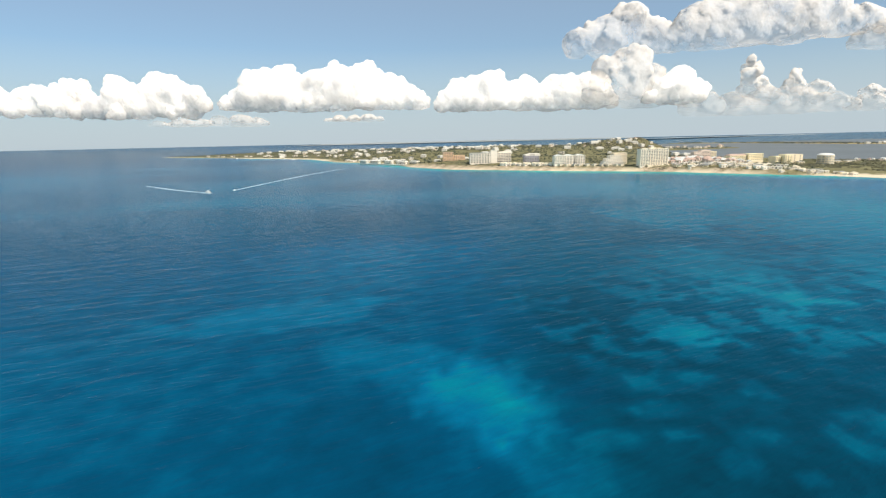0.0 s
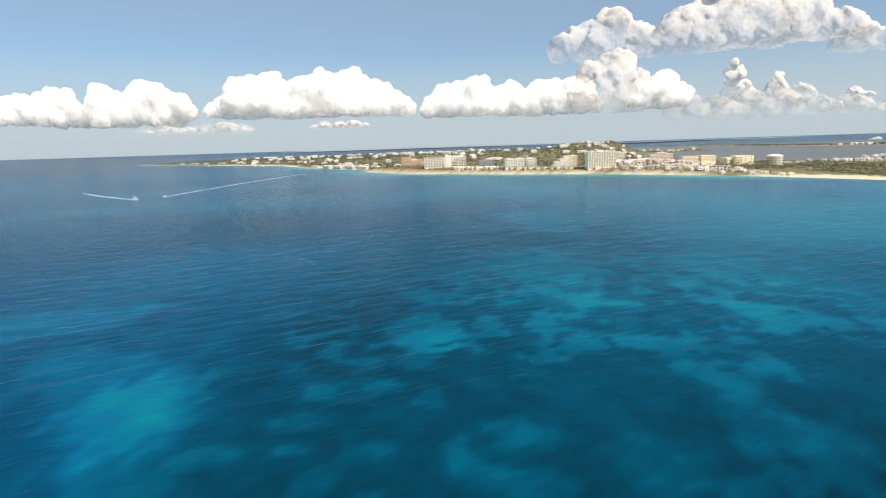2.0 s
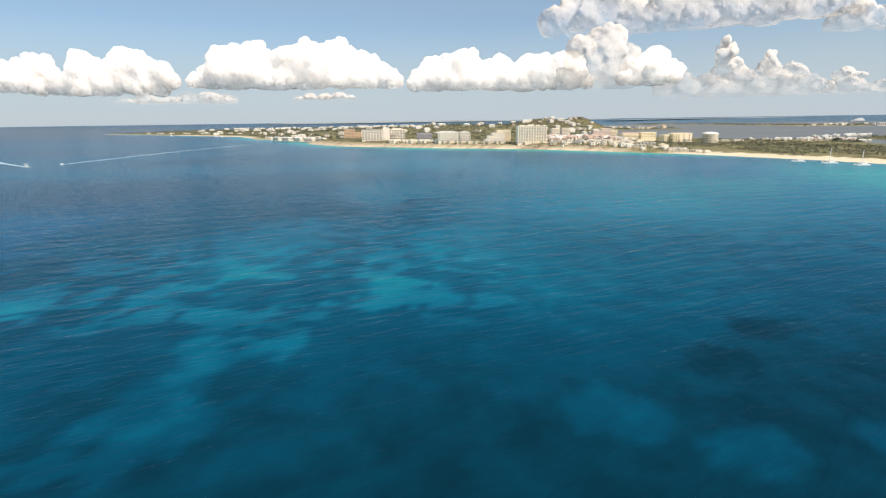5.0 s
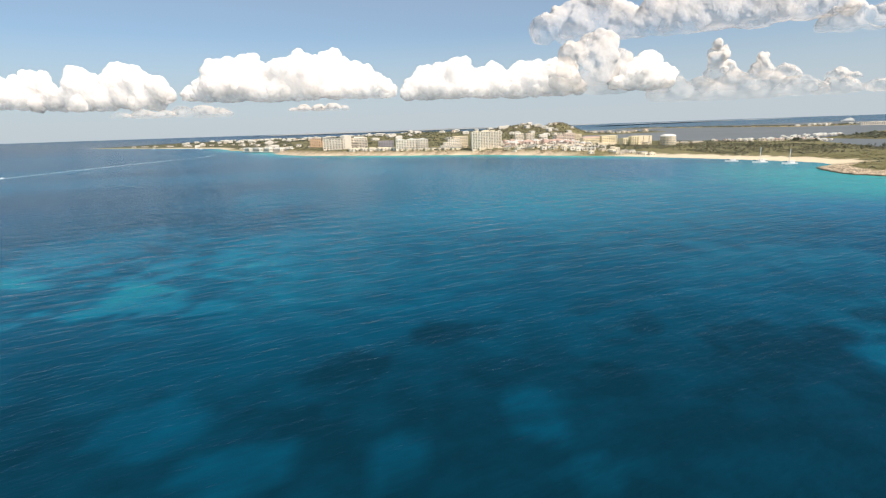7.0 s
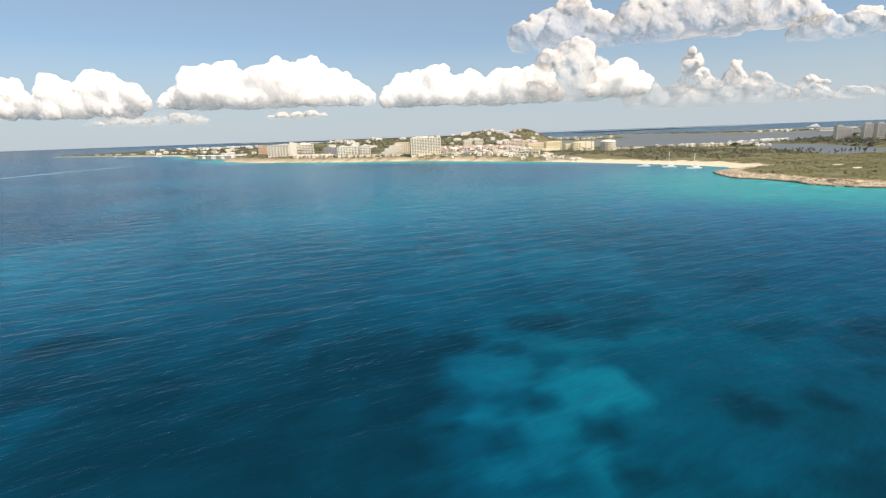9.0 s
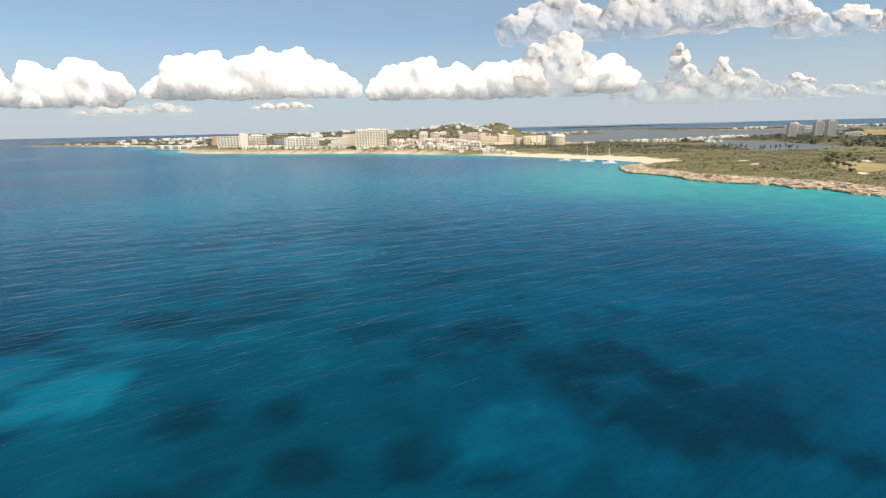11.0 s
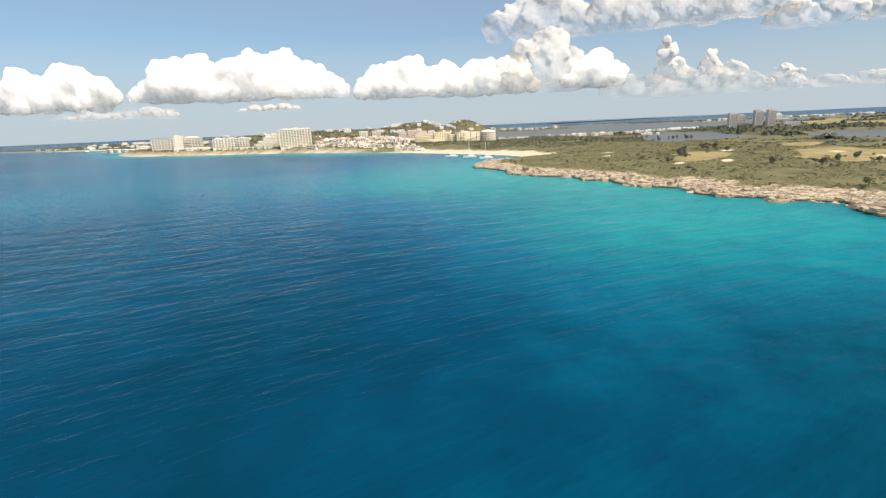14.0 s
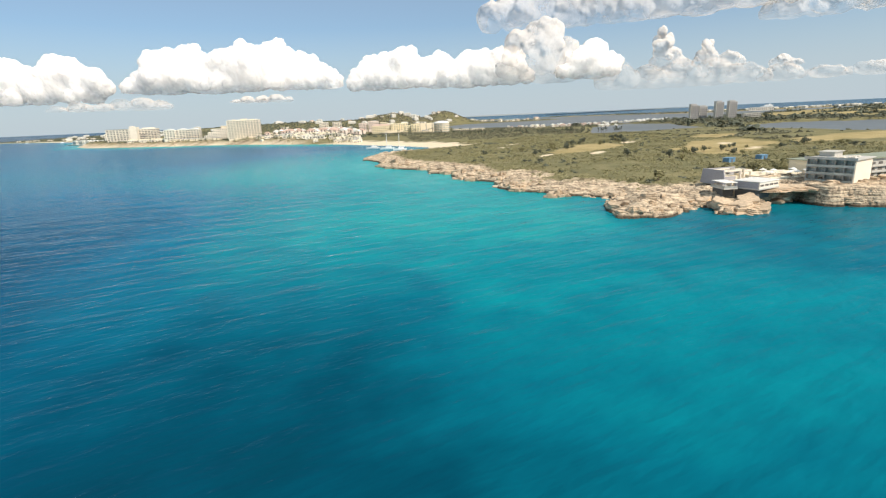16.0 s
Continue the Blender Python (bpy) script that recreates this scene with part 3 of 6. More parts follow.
def bed_tone(X, Y):
    """0 dark reef, 0.5 open water, 1 pale sand in the shallows."""
    d = -shore_distance(COAST, X, Y)
    tone = 0.285 + 0.17 * (fbm(X / 170, Y / 120, 3, 50) - 0.5) * 2
    shelf = smooth(140, 50, d) * smooth(390, 590, X + 0.1 * Y) * smooth(480, 330, Y)
    tone = tone + 0.44 * shelf * (1 - 0.28 * smooth(110, 240, Y)) + 0.07 * smooth(40, 0, d)
    tone = tone + 0.46 * smooth(75, 4, d) * smooth(430, 600, Y)
    tone = tone + 0.20 * smooth(75, 230, Y) * (0.45 + 0.55 * smooth(40, 280, X)) - 0.17 * smooth(110, 35, Y) * (0.45 + 0.55 * smooth(150, 205, X))
    tone = tone + 0.10 * smooth(0.42, 0.60, fbm(X / 40, Y / 60, 2, 95)) * smooth(80, 130, X) * smooth(240, 170, X) * smooth(95, 150, Y) * smooth(420, 320, Y)
    tone = tone - 0.08 * smooth(95, 50, Y) * smooth(190, 240, X) * smooth(325, 285, X)
    tone = tone - 0.07 * smooth(195, 240, X) * smooth(325, 285, X) * smooth(55, 80, Y) * smooth(230, 150, Y)
    tone = tone - 0.06 * smooth(70, 25, Y) * smooth(515, 545, X) * smooth(600, 560, X)
    tone = tone - 0.15 * smooth(34, 6, d) * smooth(598, 615, X) * smooth(120, 100, Y)
    tone = tone - 0.04 * smooth(230, 150, X) + 0.09 * smooth(100, 70, Y) * smooth(300, 345, X) * smooth(465, 420, X)
    tone = tone - 0.05 * smooth(85, 45, Y) * smooth(520, 535, X) * smooth(575, 555, X)
    tone = tone + 0.09 * smooth(40, 10, X) * smooth(170, 120, Y) - 0.05 * smooth(1.2, 0.6, oval(X, Y, 410, 46, 22, 30, 0))
    tone = tone + 0.17 * smooth(1.5, 0.2, oval(X, Y, 548, 80, 66, 44, 40) + 0.4 * (fbm(X / 30, Y / 30, 3, 58) - 0.5))
    # reef with pale sand patches between the heads
    reef = smooth(25, 50, X) * smooth(230, 180, X)
    bx, by = X + 16 * (fbm(X / 11, Y / 11, 2, 201) - 0.5), Y + 22 * (fbm(X / 11, Y / 11, 2, 305) - 0.5)
    bx, by = 0.8 * bx + 0.6 * by, 0.8 * by - 0.6 * bx
    patches = smooth(0.47, 0.60, fbm(bx / 7.5, by / 7.5, 2, 12))
    tone = tone + reef * smooth(220, 130, Y) * smooth(-70, -30, Y) * ((0.06 + 0.16 * smooth(92, 120, Y)) * patches - 0.13)
    ragged = (fbm(X / 9, Y / 9, 3, 33) - 0.5) * 0.9
    for cx, cy, rx, ry, turn, gain in ((5, 112, 36, 12, -38, 0.10), (24, 78, 26, 9, -75, 0.09), (-32, 158, 36, 14, 10, 0.14), (-5, 80, 22, 14, -60, -0.06),
                                       (338, 40, 24, 18, 10, 0.10), (352, 58, 30, 14, 0, 0.06), (498, 22, 26, 20, 0, 0.04), (345, 110, 36, 40, 0, 0.08), (395, 15, 40, 12, 0, 0.06), (566, 150, 50, 24, 60, 0.03), (588, 62, 34, 24, 50, 0.08), (590, 15, 38, 34, 0, 0.12)):
        tone = tone + gain * smooth(1.15, 0.7, oval(X, Y, cx, cy, rx, ry, turn) + ragged)
    dark = smooth(0.58, 0.66, fbm(X / 15, Y / 11, 3, 71)) * smooth(215, 240, X) * smooth(440, 420, X) * smooth(120, 80, Y)
    torn = (fbm(X / 3.5, Y / 3.5, 2, 44) - 0.5) * 0.9 + 0.3 * ragged
    hollow, heads = 0 * X, 0 * X
    for cx, cy, rx, ry in SAND_WEST + SAND_EAST:
        hollow = np.maximum(hollow, smooth(1.25, 0.72, oval(X, Y, cx, cy, rx * 1.15, ry * 1.1, 0) + torn))
    for cx, cy, rx, ry in HEADS_WEST + HEADS_EAST:
        heads = np.maximum(heads, smooth(1.2, 0.75, oval(X, Y, cx, cy, rx * 1.15, ry * 1.1, 0) + torn))
    tone = tone + 0.17 * hollow - 0.19 * heads
    tone = tone - 0.06 * smooth(130, 220, Y) * smooth(600, 400, Y) * smooth(330, 200, X) - 0.05 * smooth(300, 330, X) * smooth(430, 400, X) * smooth(60, 90, Y) * smooth(260, 180, Y)
    tone = tone - 0.22 * smooth(1300, 2300, np.hypot(X - 277, Y))
    lagoon = smooth(640, 760, X - 0.0) * smooth(250, 420, Y) * smooth(0, 6, d)
    return np.clip(tone - 0.13 * dark, 0.02, 1) * (1 - lagoon) + 0.24 * lagoon


def bed_hue(X, Y):
    """1 where deep water over sand looks blue, 0 over the teal reef."""
    ragged = (fbm(X / 14, Y / 14, 3, 37) - 0.5) * 40
    sand = smooth(48, 8, X + ragged - 0.12 * (Y - 60)) * smooth(420, 200, Y)
    return 0.50 + 0.45 * sand + 0.3 * smooth(390, 450, X) * smooth(545, 490, X) - 0.2 * smooth(320, 340, X) * smooth(400, 370, X) * smooth(110, 70, Y) - 0.35 * smooth(480, 580, X)


def build_sea():
    xs = spread([(-7000, -1000, 500), (-1000, -160, 40), (-160, 700, 2.4), (700, 1000, 30), (1000, 8000, 500)])
    ys = spread([(-3000, -100, 145), (-100, 8, 6), (8, 150, 1.8), (150, 260, 3.5), (260, 700, 7), (700, 1100, 12), (1100, 1500, 40), (1500, 8000, 250)])
    X, Y = np.meshgrid(xs, ys)
    away = np.hypot(X - 277, Y)
    Z = 20 * smooth(3600, 5200, away)                     # the far sea lies on the horizon
    me = grid_mesh("sea", xs, ys, Z, M_SEA, {"bed_tone": bed_tone(X, Y), "bed_hue": bed_hue(X, Y)})
    return tagged(new("water", me), "blue and turquoise sea with wind ripples and dark reef patches", "sea", kind="structure")


def build_land():
    xs = spread([(-1000, 500, 14), (500, 760, 4), (760, 1000, 8), (1000, 3700, 30)])
    ys = spread([(-240, 50, 20), (50, 560, 5), (560, 1000, 9), (1000, 3100, 25)])
    X, Y = np.meshgrid(xs, ys)
    h, d, cover = land_at(X, Y)
    # the headland's shore is laid in a finer sheet
    fx0, fx1, fy0, fy1 = 544, 724, 54, 350
    hole = (X > fx0 + 3) & (X < fx1 - 3) & (Y > fy0 + 4) & (Y < fy1 - 4)
    me = grid_mesh("ground", xs, ys, np.where(hole, -3.0, h), M_LAND, cover, (d > -12) & ~hole)
    tagged(new("ground", me), "low scrub-covered island ground with sand and pale rock", "ground", kind="structure")
    xs, ys = np.arange(fx0, fx1 + 0.1, 0.75), np.arange(fy0, fy1 + 0.1, 0.75)
    X, Y = np.meshgrid(xs, ys)
    h, d, cover = land_at(X, Y)
    me = grid_mesh("headland", xs, ys, h + 0.01, M_LAND, cover, d > -9)
    tagged(new("headland_ground", me), "jagged pale limestone headland with green scrub on top", "headland", kind="structure")


def build_lagoon():
    xs, ys = spread([(690, 1000, 31), (1000, 2750, 125)]), spread([(268, 800, 28), (800, 2500, 85)])
    X, Y = np.meshgrid(xs, ys)
    me = grid_mesh("lagoon", xs, ys, 0 * X + 0.06, M_LAGOON, {})
    tagged(new("lagoon", me), "calm grey lagoon and ponds behind the shore", "lagoon", kind="structure")


build_sea()
build_land()
build_lagoon()


# ---------------------------------------------------------------- clouds
def ico(level):
    bm = bmesh.new()
    bmesh.ops.create_icosphere(bm, subdivisions=level, radius=1)
    v = np.array([p.co[:] for p in bm.verts])
    f = np.array([[q.index for q in p.verts] for p in bm.faces])
    bm.free()
    return v, f


ICO2, ICO3, ICO4 = ico(2), ico(3), ico(4)


def sky_place(az, el, depth=4850.0):
    """A place far off, by the compass angle from straight ahead and the height angle, seen from the middle of the flight."""
    a = radians(az)
    k = depth / math.cos(a)
    w = radians(7)
    return np.array([277 + k * math.sin(a + w), -7 + k * math.cos(a + w), 38 + k * math.tan(radians(el))])


BILLOW = []
for k, (size, depth) in enumerate(((110, 4), (34, 4), (13, 3))):
    t = bpy.data.textures.new("billow", "CLOUDS")
    t.noise_scale, t.noise_depth = size, depth
    BILLOW.append(t)


def build_cloud(label, heaps, base, seed, depth=4850.0, ragged=1.0, material=None):
    """A cumulus: heaps are (azimuth, top angle, half width in degrees); puffs are piled under each top down to the flat base and grown into one body."""
    rng = np.random.default_rng(seed)
    V, F, count = [], [], 0
    ragged = ragged * (0.4 if material else 1.0)          # thin clouds are softer
    deg = depth * math.pi / 180

    def puff(c, r, floor_z, shape=ICO3, squash=1.0):
        nonlocal count
        v, f = shape
        q = v * r * np.array([1, 0.8, squash]) + c
        q[:, 2] = np.where(q[:, 2] < floor_z, floor_z + (q[:, 2] - floor_z) * 0.22, q[:, 2])
        V.append(q)
        F.append(f + count)
        count += len(v)

    for az, top, half in heaps:
        tall = max(top - base, 0.3)
        far = depth + rng.uniform(-60, 60)
        floor_z = sky_place(az, base, far)[2] + rng.uniform(0, 0.1) * tall * deg
        core = sky_place(az, base + tall * 0.36, far)
        puff(core, half * 0.95 * deg, floor_z, ICO4, min(tall * 0.52 / (half * 0.95), 1.6))
        for k in range(int(9 + 7 * half)):
            u = rng.uniform(-1, 1)
            roof = base + tall * (1 - 0.62 * abs(u) ** 2.4)
            r = rng.uniform(0.18, 0.40) * min(tall, half * 1.8)
            low = base + r * 0.5
            el = low + max(roof - r - low, 0) * rng.uniform(0.1, 1) ** 0.5
            c = sky_place(az + u * half, el, far - rng.uniform(-40, 90))
            puff(c, r * deg, floor_z)
            for j in range(5):
                w = rng.normal(size=3)
                w[1], w[2] = -abs(w[1]) * 0.7, w[2] * 0.8 + 0.4
                w /= np.linalg.norm(w)
                puff(c + w * r * deg * 0.85, r * deg * rng.uniform(0.25, 0.5), floor_z, ICO2)
    ob = new("cumulus_cloud", mesh_of("cloud", np.concatenate(V), np.concatenate(F), material or M_CLOUD, True))
    re = ob.modifiers.new("grow_together", "REMESH")
    re.mode, re.voxel_size, re.use_smooth_shade = "VOXEL", 7.0, True
    if material:
        even = ob.modifiers.new("soften", "SMOOTH")
        even.factor, even.iterations = 0.6, 45
    for tex, strength in zip(BILLOW, (44 * ragged, 24 * ragged, 13 * ragged)):
        dm = ob.modifiers.new("billow", "DISPLACE")
        dm.texture, dm.strength, dm.mid_level, dm.texture_coords = tex, strength, 0.45, "GLOBAL"
    return tagged(ob, label, "cloud", group="clouds over the island")


M_HALF, M_SOFT = cloud_material(0.62, 0.6, 0.75), cloud_material(0.84, 0.8, 0.7)
WHITE_CLOUD = "bright white heaped cumulus with a flat grey base"
GREY_CLOUD = "pale grey heaped cumulus in the haze"
build_cloud(WHITE_CLOUD, [(-43.5, 5.0, 1.8), (-41.0, 5.5, 1.6), (-38.4, 6.4, 1.5)], 2.6, 1)
build_cloud(WHITE_CLOUD, [(-37.0, 4.8, 1.6), (-35.1, 6.4, 1.8), (-31.6, 7.1, 2.1), (-29.6, 6.2, 1.5)], 2.5, 2)
build_cloud(WHITE_CLOUD, [(-25.5, 4.9, 1.7), (-22.6, 8.0, 2.2), (-20.4, 8.0, 1.7), (-17.6, 7.5, 2.1), (-14.8, 8.4, 2.8), (-12.6, 8.2, 1.9), (-10.3, 7.1, 2.0), (-8.0, 6.0, 1.3)], 3.3, 3)
build_cloud(GREY_CLOUD, [(-32.4, 2.5, 0.8), (-30.6, 2.8, 1.0), (-28.8, 2.6, 0.9), (-27.2, 3.0, 1.0), (-25.4, 3.2, 1.1), (-23.8, 2.8, 0.9)], 1.75, 4, 4600.0, material=M_THIN)
build_cloud("small pale cumulus hanging low over the sea", [(-16.8, 2.6, 0.6), (-15.6, 2.95, 0.75), (-14.2, 2.9, 0.8), (-12.7, 3.05, 0.8), (-11.6, 2.7, 0.6)], 2.1, 5, 4600.0, material=M_HALF)
build_cloud(WHITE_CLOUD, [(-3.2, 5.3, 1.2), (-2.1, 6.6, 2.1), (0.4, 7.4, 2.4), (4.5, 6.6, 2.2), (8.6, 6.9, 2.2), (11.6, 6.9, 2.0)], 3.0, 6)
build_cloud(GREY_CLOUD, [(12.6, 8.2, 1.8), (14.2, 9.6, 1.7), (15.6, 9.2, 2.2), (17.3, 7.4, 1.9)], 2.9, 7, 4740.0, material=M_HALF)
build_cloud(WHITE_CLOUD, [(18.4, 6.0, 1.3), (20.3, 7.1, 1.7)], 3.0, 8, 4690.0)
build_cloud("large cumulus high over the lagoon with a grey underside", [(9.8, 11.2, 1.3), (12.4, 12.6, 1.6), (15.0, 13.2, 2.3), (17.5, 11.6, 1.8), (21.7, 12.6, 2.4), (25.5, 14.2, 4.0), (30.5, 12.9, 3.2), (34.2, 10.8, 2.2)], 8.0, 9, 4900.0, material=M_SOFT)
build_cloud(GREY_CLOUD, [(36.0, 9.4, 1.9), (38.9, 9.2, 2.4), (41.8, 9.0, 2.2), (45.0, 9.0, 2.4)], 6.7, 10, 4890.0, material=M_HALF)
build_cloud("thin grey cumulus bank in the haze", [(22.4, 4.7, 1.6), (25.0, 4.2, 2.2), (27.7, 4.6, 1.8), (30.6, 4.3, 1.6), (33.2, 3.9, 1.8), (36.0, 3.4, 1.6), (39.0, 3.0, 1.8), (42.0, 3.1, 2.0)], 1.7, 11, 4850.0, material=M_THIN)
build_cloud("slender cumulus turret rising from the haze", [(26.4, 7.6, 0.9), (27.3, 5.6, 1.2)], 3.0, 12, 4700.0, material=M_HALF)
build_cloud("small bright cumulus turret over the lagoon", [(30.2, 5.9, 0.9), (31.9, 4.8, 1.2)], 3.2, 13, 4690.0, material=M_HALF)
build_cloud("small cumulus scrap in the haze", [(35.8, 4.1, 0.8), (36.8, 3.6, 0.8)], 2.9, 14, 4690.0, material=M_HALF)


# ---------------------------------------------------------------- buildings
def block(root, w, d, floors, fh, bays, wall, rail=True, x=0, y=0, z=0, parapet=0.5, side_bays=2, glass=M_DARK, gap=0.46):
    """A storeyed block: wall body, a slab and a railing at each floor, a dark opening in each bay of the front and the right side."""
    h = floors * fh
    under("wall", boxes("wall", wall, (-w / 2, w / 2, -d / 2, d / 2, -8.0, h), (-w / 2, w / 2, -d / 2, -d / 2 + 0.3, h, h + parapet),
                        (-w / 2, w / 2, d / 2 - 0.3, d / 2, h, h + parapet), (-w / 2, -w / 2 + 0.3, -d / 2 + 0.3, d / 2 - 0.3, h, h + parapet),
                        (w / 2 - 0.3, w / 2, -d / 2 + 0.3, d / 2 - 0.3, h, h + parapet)), root, x=x, y=y, z=z)
    bw = w / bays
    pane = boxes("window", glass, (-bw * (0.5 - gap / 2), bw * (0.5 - gap / 2), -0.06, 0.02, 0.16 * fh, 0.74 * fh))
    slab = boxes("balcony", wall, (-w / 2 + 0.2, w / 2 - 0.2, -0.55, 0.0, -0.1, 0.1), (-w / 2 + 0.2, w / 2 - 0.2, -0.55, -0.48, 0.1, 0.32 * fh)) if rail else None
    for k in range(floors):
        for i in range(bays):
            under("window", pane, root, x=x - w / 2 + (i + 0.5) * bw, y=y - d / 2, z=z + k * fh)
        if rail and k:
            under("balcony", slab, root, x=x, y=y - d / 2, z=z + k * fh)
    sw = d / side_bays
    spane = boxes("window", glass, (-sw * 0.28, sw * 0.28, -0.06, 0.02, 0.2 * fh, 0.78 * fh))
    for k in range(floors):
        for i in range(side_bays):
            under("window", spane, root, x=x + w / 2, y=y - d / 2 + (i + 0.5) * sw, z=z + k * fh, rz=90)
    return h


def fins(root, w, d, h, bays, wall, x=0, y=0, z=0, every=1, thick=0.14):
    """Upright party walls between the balconies."""
    bw = w / bays
    fin = boxes("fin", wall, (-thick, thick, -0.75, 0.0, 0, h))
    for i in range(0, bays + 1, every):
        under("fin", fin, root, x=x - w / 2 + i * bw, y=y - d / 2, z=z)


def gable(name, material, w, d, h, over=0.25):
    a, b = w / 2 + over, d / 2 + over
    v = [(-a, -b, 0), (a, -b, 0), (a, b, 0), (-a, b, 0), (-a, -b, 0.12), (a, -b, 0.12), (a, b, 0.12), (-a, b, 0.12), (0, -b, h), (0, b, h)]
    f = [(3, 2, 1, 0), (0, 1, 5, 4), (1, 2, 6, 5), (2, 3, 7, 6), (3, 0, 4, 7), (4, 5, 8), (5, 6, 9, 8), (6, 7, 9), (7, 4, 8, 9)]
    return mesh_of(name, v, f, material)


M_TOWER = mat("warm_white_plaster", (0.84, 0.75, 0.61), 0.85, vary=0.08)


def tower_block():
    t = thing("apartment_tower", "tall cream apartment tower with rows of balconies above the beach", "tower block", 387, 732, 7.6, 0)
    h = block(t, 42, 13, 11, 2.15, 11, M_TOWER, side_bays=4, gap=0.36)
    fins(t, 42, 13, h + 0.5, 11, M_TOWER, thick=0.45)
    under("core", boxes("core", M_CREAM, (-4, 4, -1, 5, h, h + 2.4), (8, 13, 0, 5, h, h + 1.8), (-16, -11, 0, 5, h, h + 1.8)), t, "lift housings on the roof")
    cap = boxes("gable_cap", M_WHITE, (-2.2, 2.2, -0.9, 0.4, 0, 0.9), (-1.4, 1.4, -0.9, 0.4, 0.9, 1.6))
    for x in (-18, -6, 6, 18):
        under("gable_cap", cap, t, x=x, y=-6.0, z=h)
    under("podium", boxes("podium", M_CREAM, (-12, 24, -11, -6.5, -9, 1.0)), t, "cream terrace wall at the tower's foot")


def hotel_complex():
    a = thing("hotel_wing", "white seafront hotel wing with dark window rows", "hotel", 159, 895, 10.0)
    h = block(a, 44, 14, 6, 2.75, 9, M_WHITE, side_bays=4, gap=0.42)
    fins(a, 44, 14, h, 9, M_WHITE, every=3)
    under("core", boxes("core", M_WHITE, (14, 25, -8.2, 4, -1, h + 3.6), (15, 19, -7, 3, h + 3.6, h + 4.8)), a, "tall white stair tower")
    under("roof", boxes("roof", M_ROOF_GREY, (-22.6, 12, -7.6, 7.6, h + 0.5, h + 0.9)), a)
    b = thing("hotel_wing", "greyish hotel wing with terraces and a dark recess", "hotel", 197, 902, 10.0)
    h = block(b, 28, 14, 6, 2.7, 6, M_WHITE, side_bays=4, gap=0.3)
    # flat dark panel before the wall paints the shade of a recess
    under("recess", boxes("recess", M_DARK, (-13, -4, -7.4, -7.05, 0.5, 9)), b, "dark panel imitating a shaded recess")
    under("penthouse", boxes("penthouse", M_WHITE, (-8, 9, -5, 4, h, h + 2.2)), b)
    c = thing("apartment_building", "orange plastered apartment building on the low cliff", "apartments", 120, 1000, 9.0)
    block(c, 20, 12, 6, 2.8, 6, M_ORANGE, x=-10)
    block(c, 22, 12, 4, 2.8, 6, M_ORANGE, x=11.5, y=1)
    under("roof", boxes("roof", M_TILE_RED, (-20.4, 0.4, -6.4, 6.4, 17.3, 17.8)), c)
    d = thing("condominium", "white condominium with gabled roof ends on the cliff", "apartments", 283, 800, 9.5)
    for x, w in ((-17, 16), (0, 18), (17, 16)):
        h = block(d, w, 12, 5, 2.5, 4, M_WHITE, x=x, y=0 if x else 2.5)
        under("gable_roof", gable("gable_roof", M_ROOF_WHITE, w * 0.8, 12.5, 2.0), d, x=x, y=0 if x else 2.5, z=h + 0.5)
    e = thing("blue_warehouse", "blue-grey building behind the condominium", "building", 243, 880, 9.5)
    block(e, 26, 12, 4, 2.6, 6, M_SLATE)
    f = thing("apartment_block", "white stepped apartment block beside the tower", "apartments", 340, 766, 8.2)
    for k, (x, w, y) in enumerate(((0, 32, 0), (2, 26, 2), (5, 18, 4))):
        block(f, w, 12, 2, 2.2, max(4, w // 3), M_WHITE, x=x, y=y, z=k * 4.4, rail=True)
    g = thing("apartment_block", "tall cream apartment block just behind the tower", "apartments", 356, 778, 9.0)
    block(g, 22, 12, 7, 2.3, 7, M_CREAM)


def harbour_point():
    """The low rocky point west of the hotels, with its quay and rows of flats."""
    q = thing("quay", "long grey stone quay on the low rocky point", "quay", -12, 1106, 0, -50)
    under("wall", boxes("wall", M_GREY, (-82, 82, -7, 7, -1.5, 1.9), bevel=0.2), q)
    kerb = boxes("kerb", M_WHITE, (-9.6, 9.6, -7.1, -6.3, 1.9, 2.3))
    for i in range(8):
        under("kerb", kerb, q, x=-70 + 20 * i)
    for x, y, w in ((-62, 1188, 20), (-36, 1160, 26), (-6, 1126, 22), (22, 1092, 28), (48, 1074, 22)):
        b = thing("row_of_flats", "low white row of waterside flats on the point", "apartments", x, y, 2.0, -48, group="flats on the point")
        h = block(b, w, 9, 2, 2.7, max(4, w // 4), M_WHITE, side_bays=2)
        under("roof", hip_roof("roof", M_ROOF_WHITE, w, 9, 1.5), b, "pale hipped roof", z=h + 0.5)


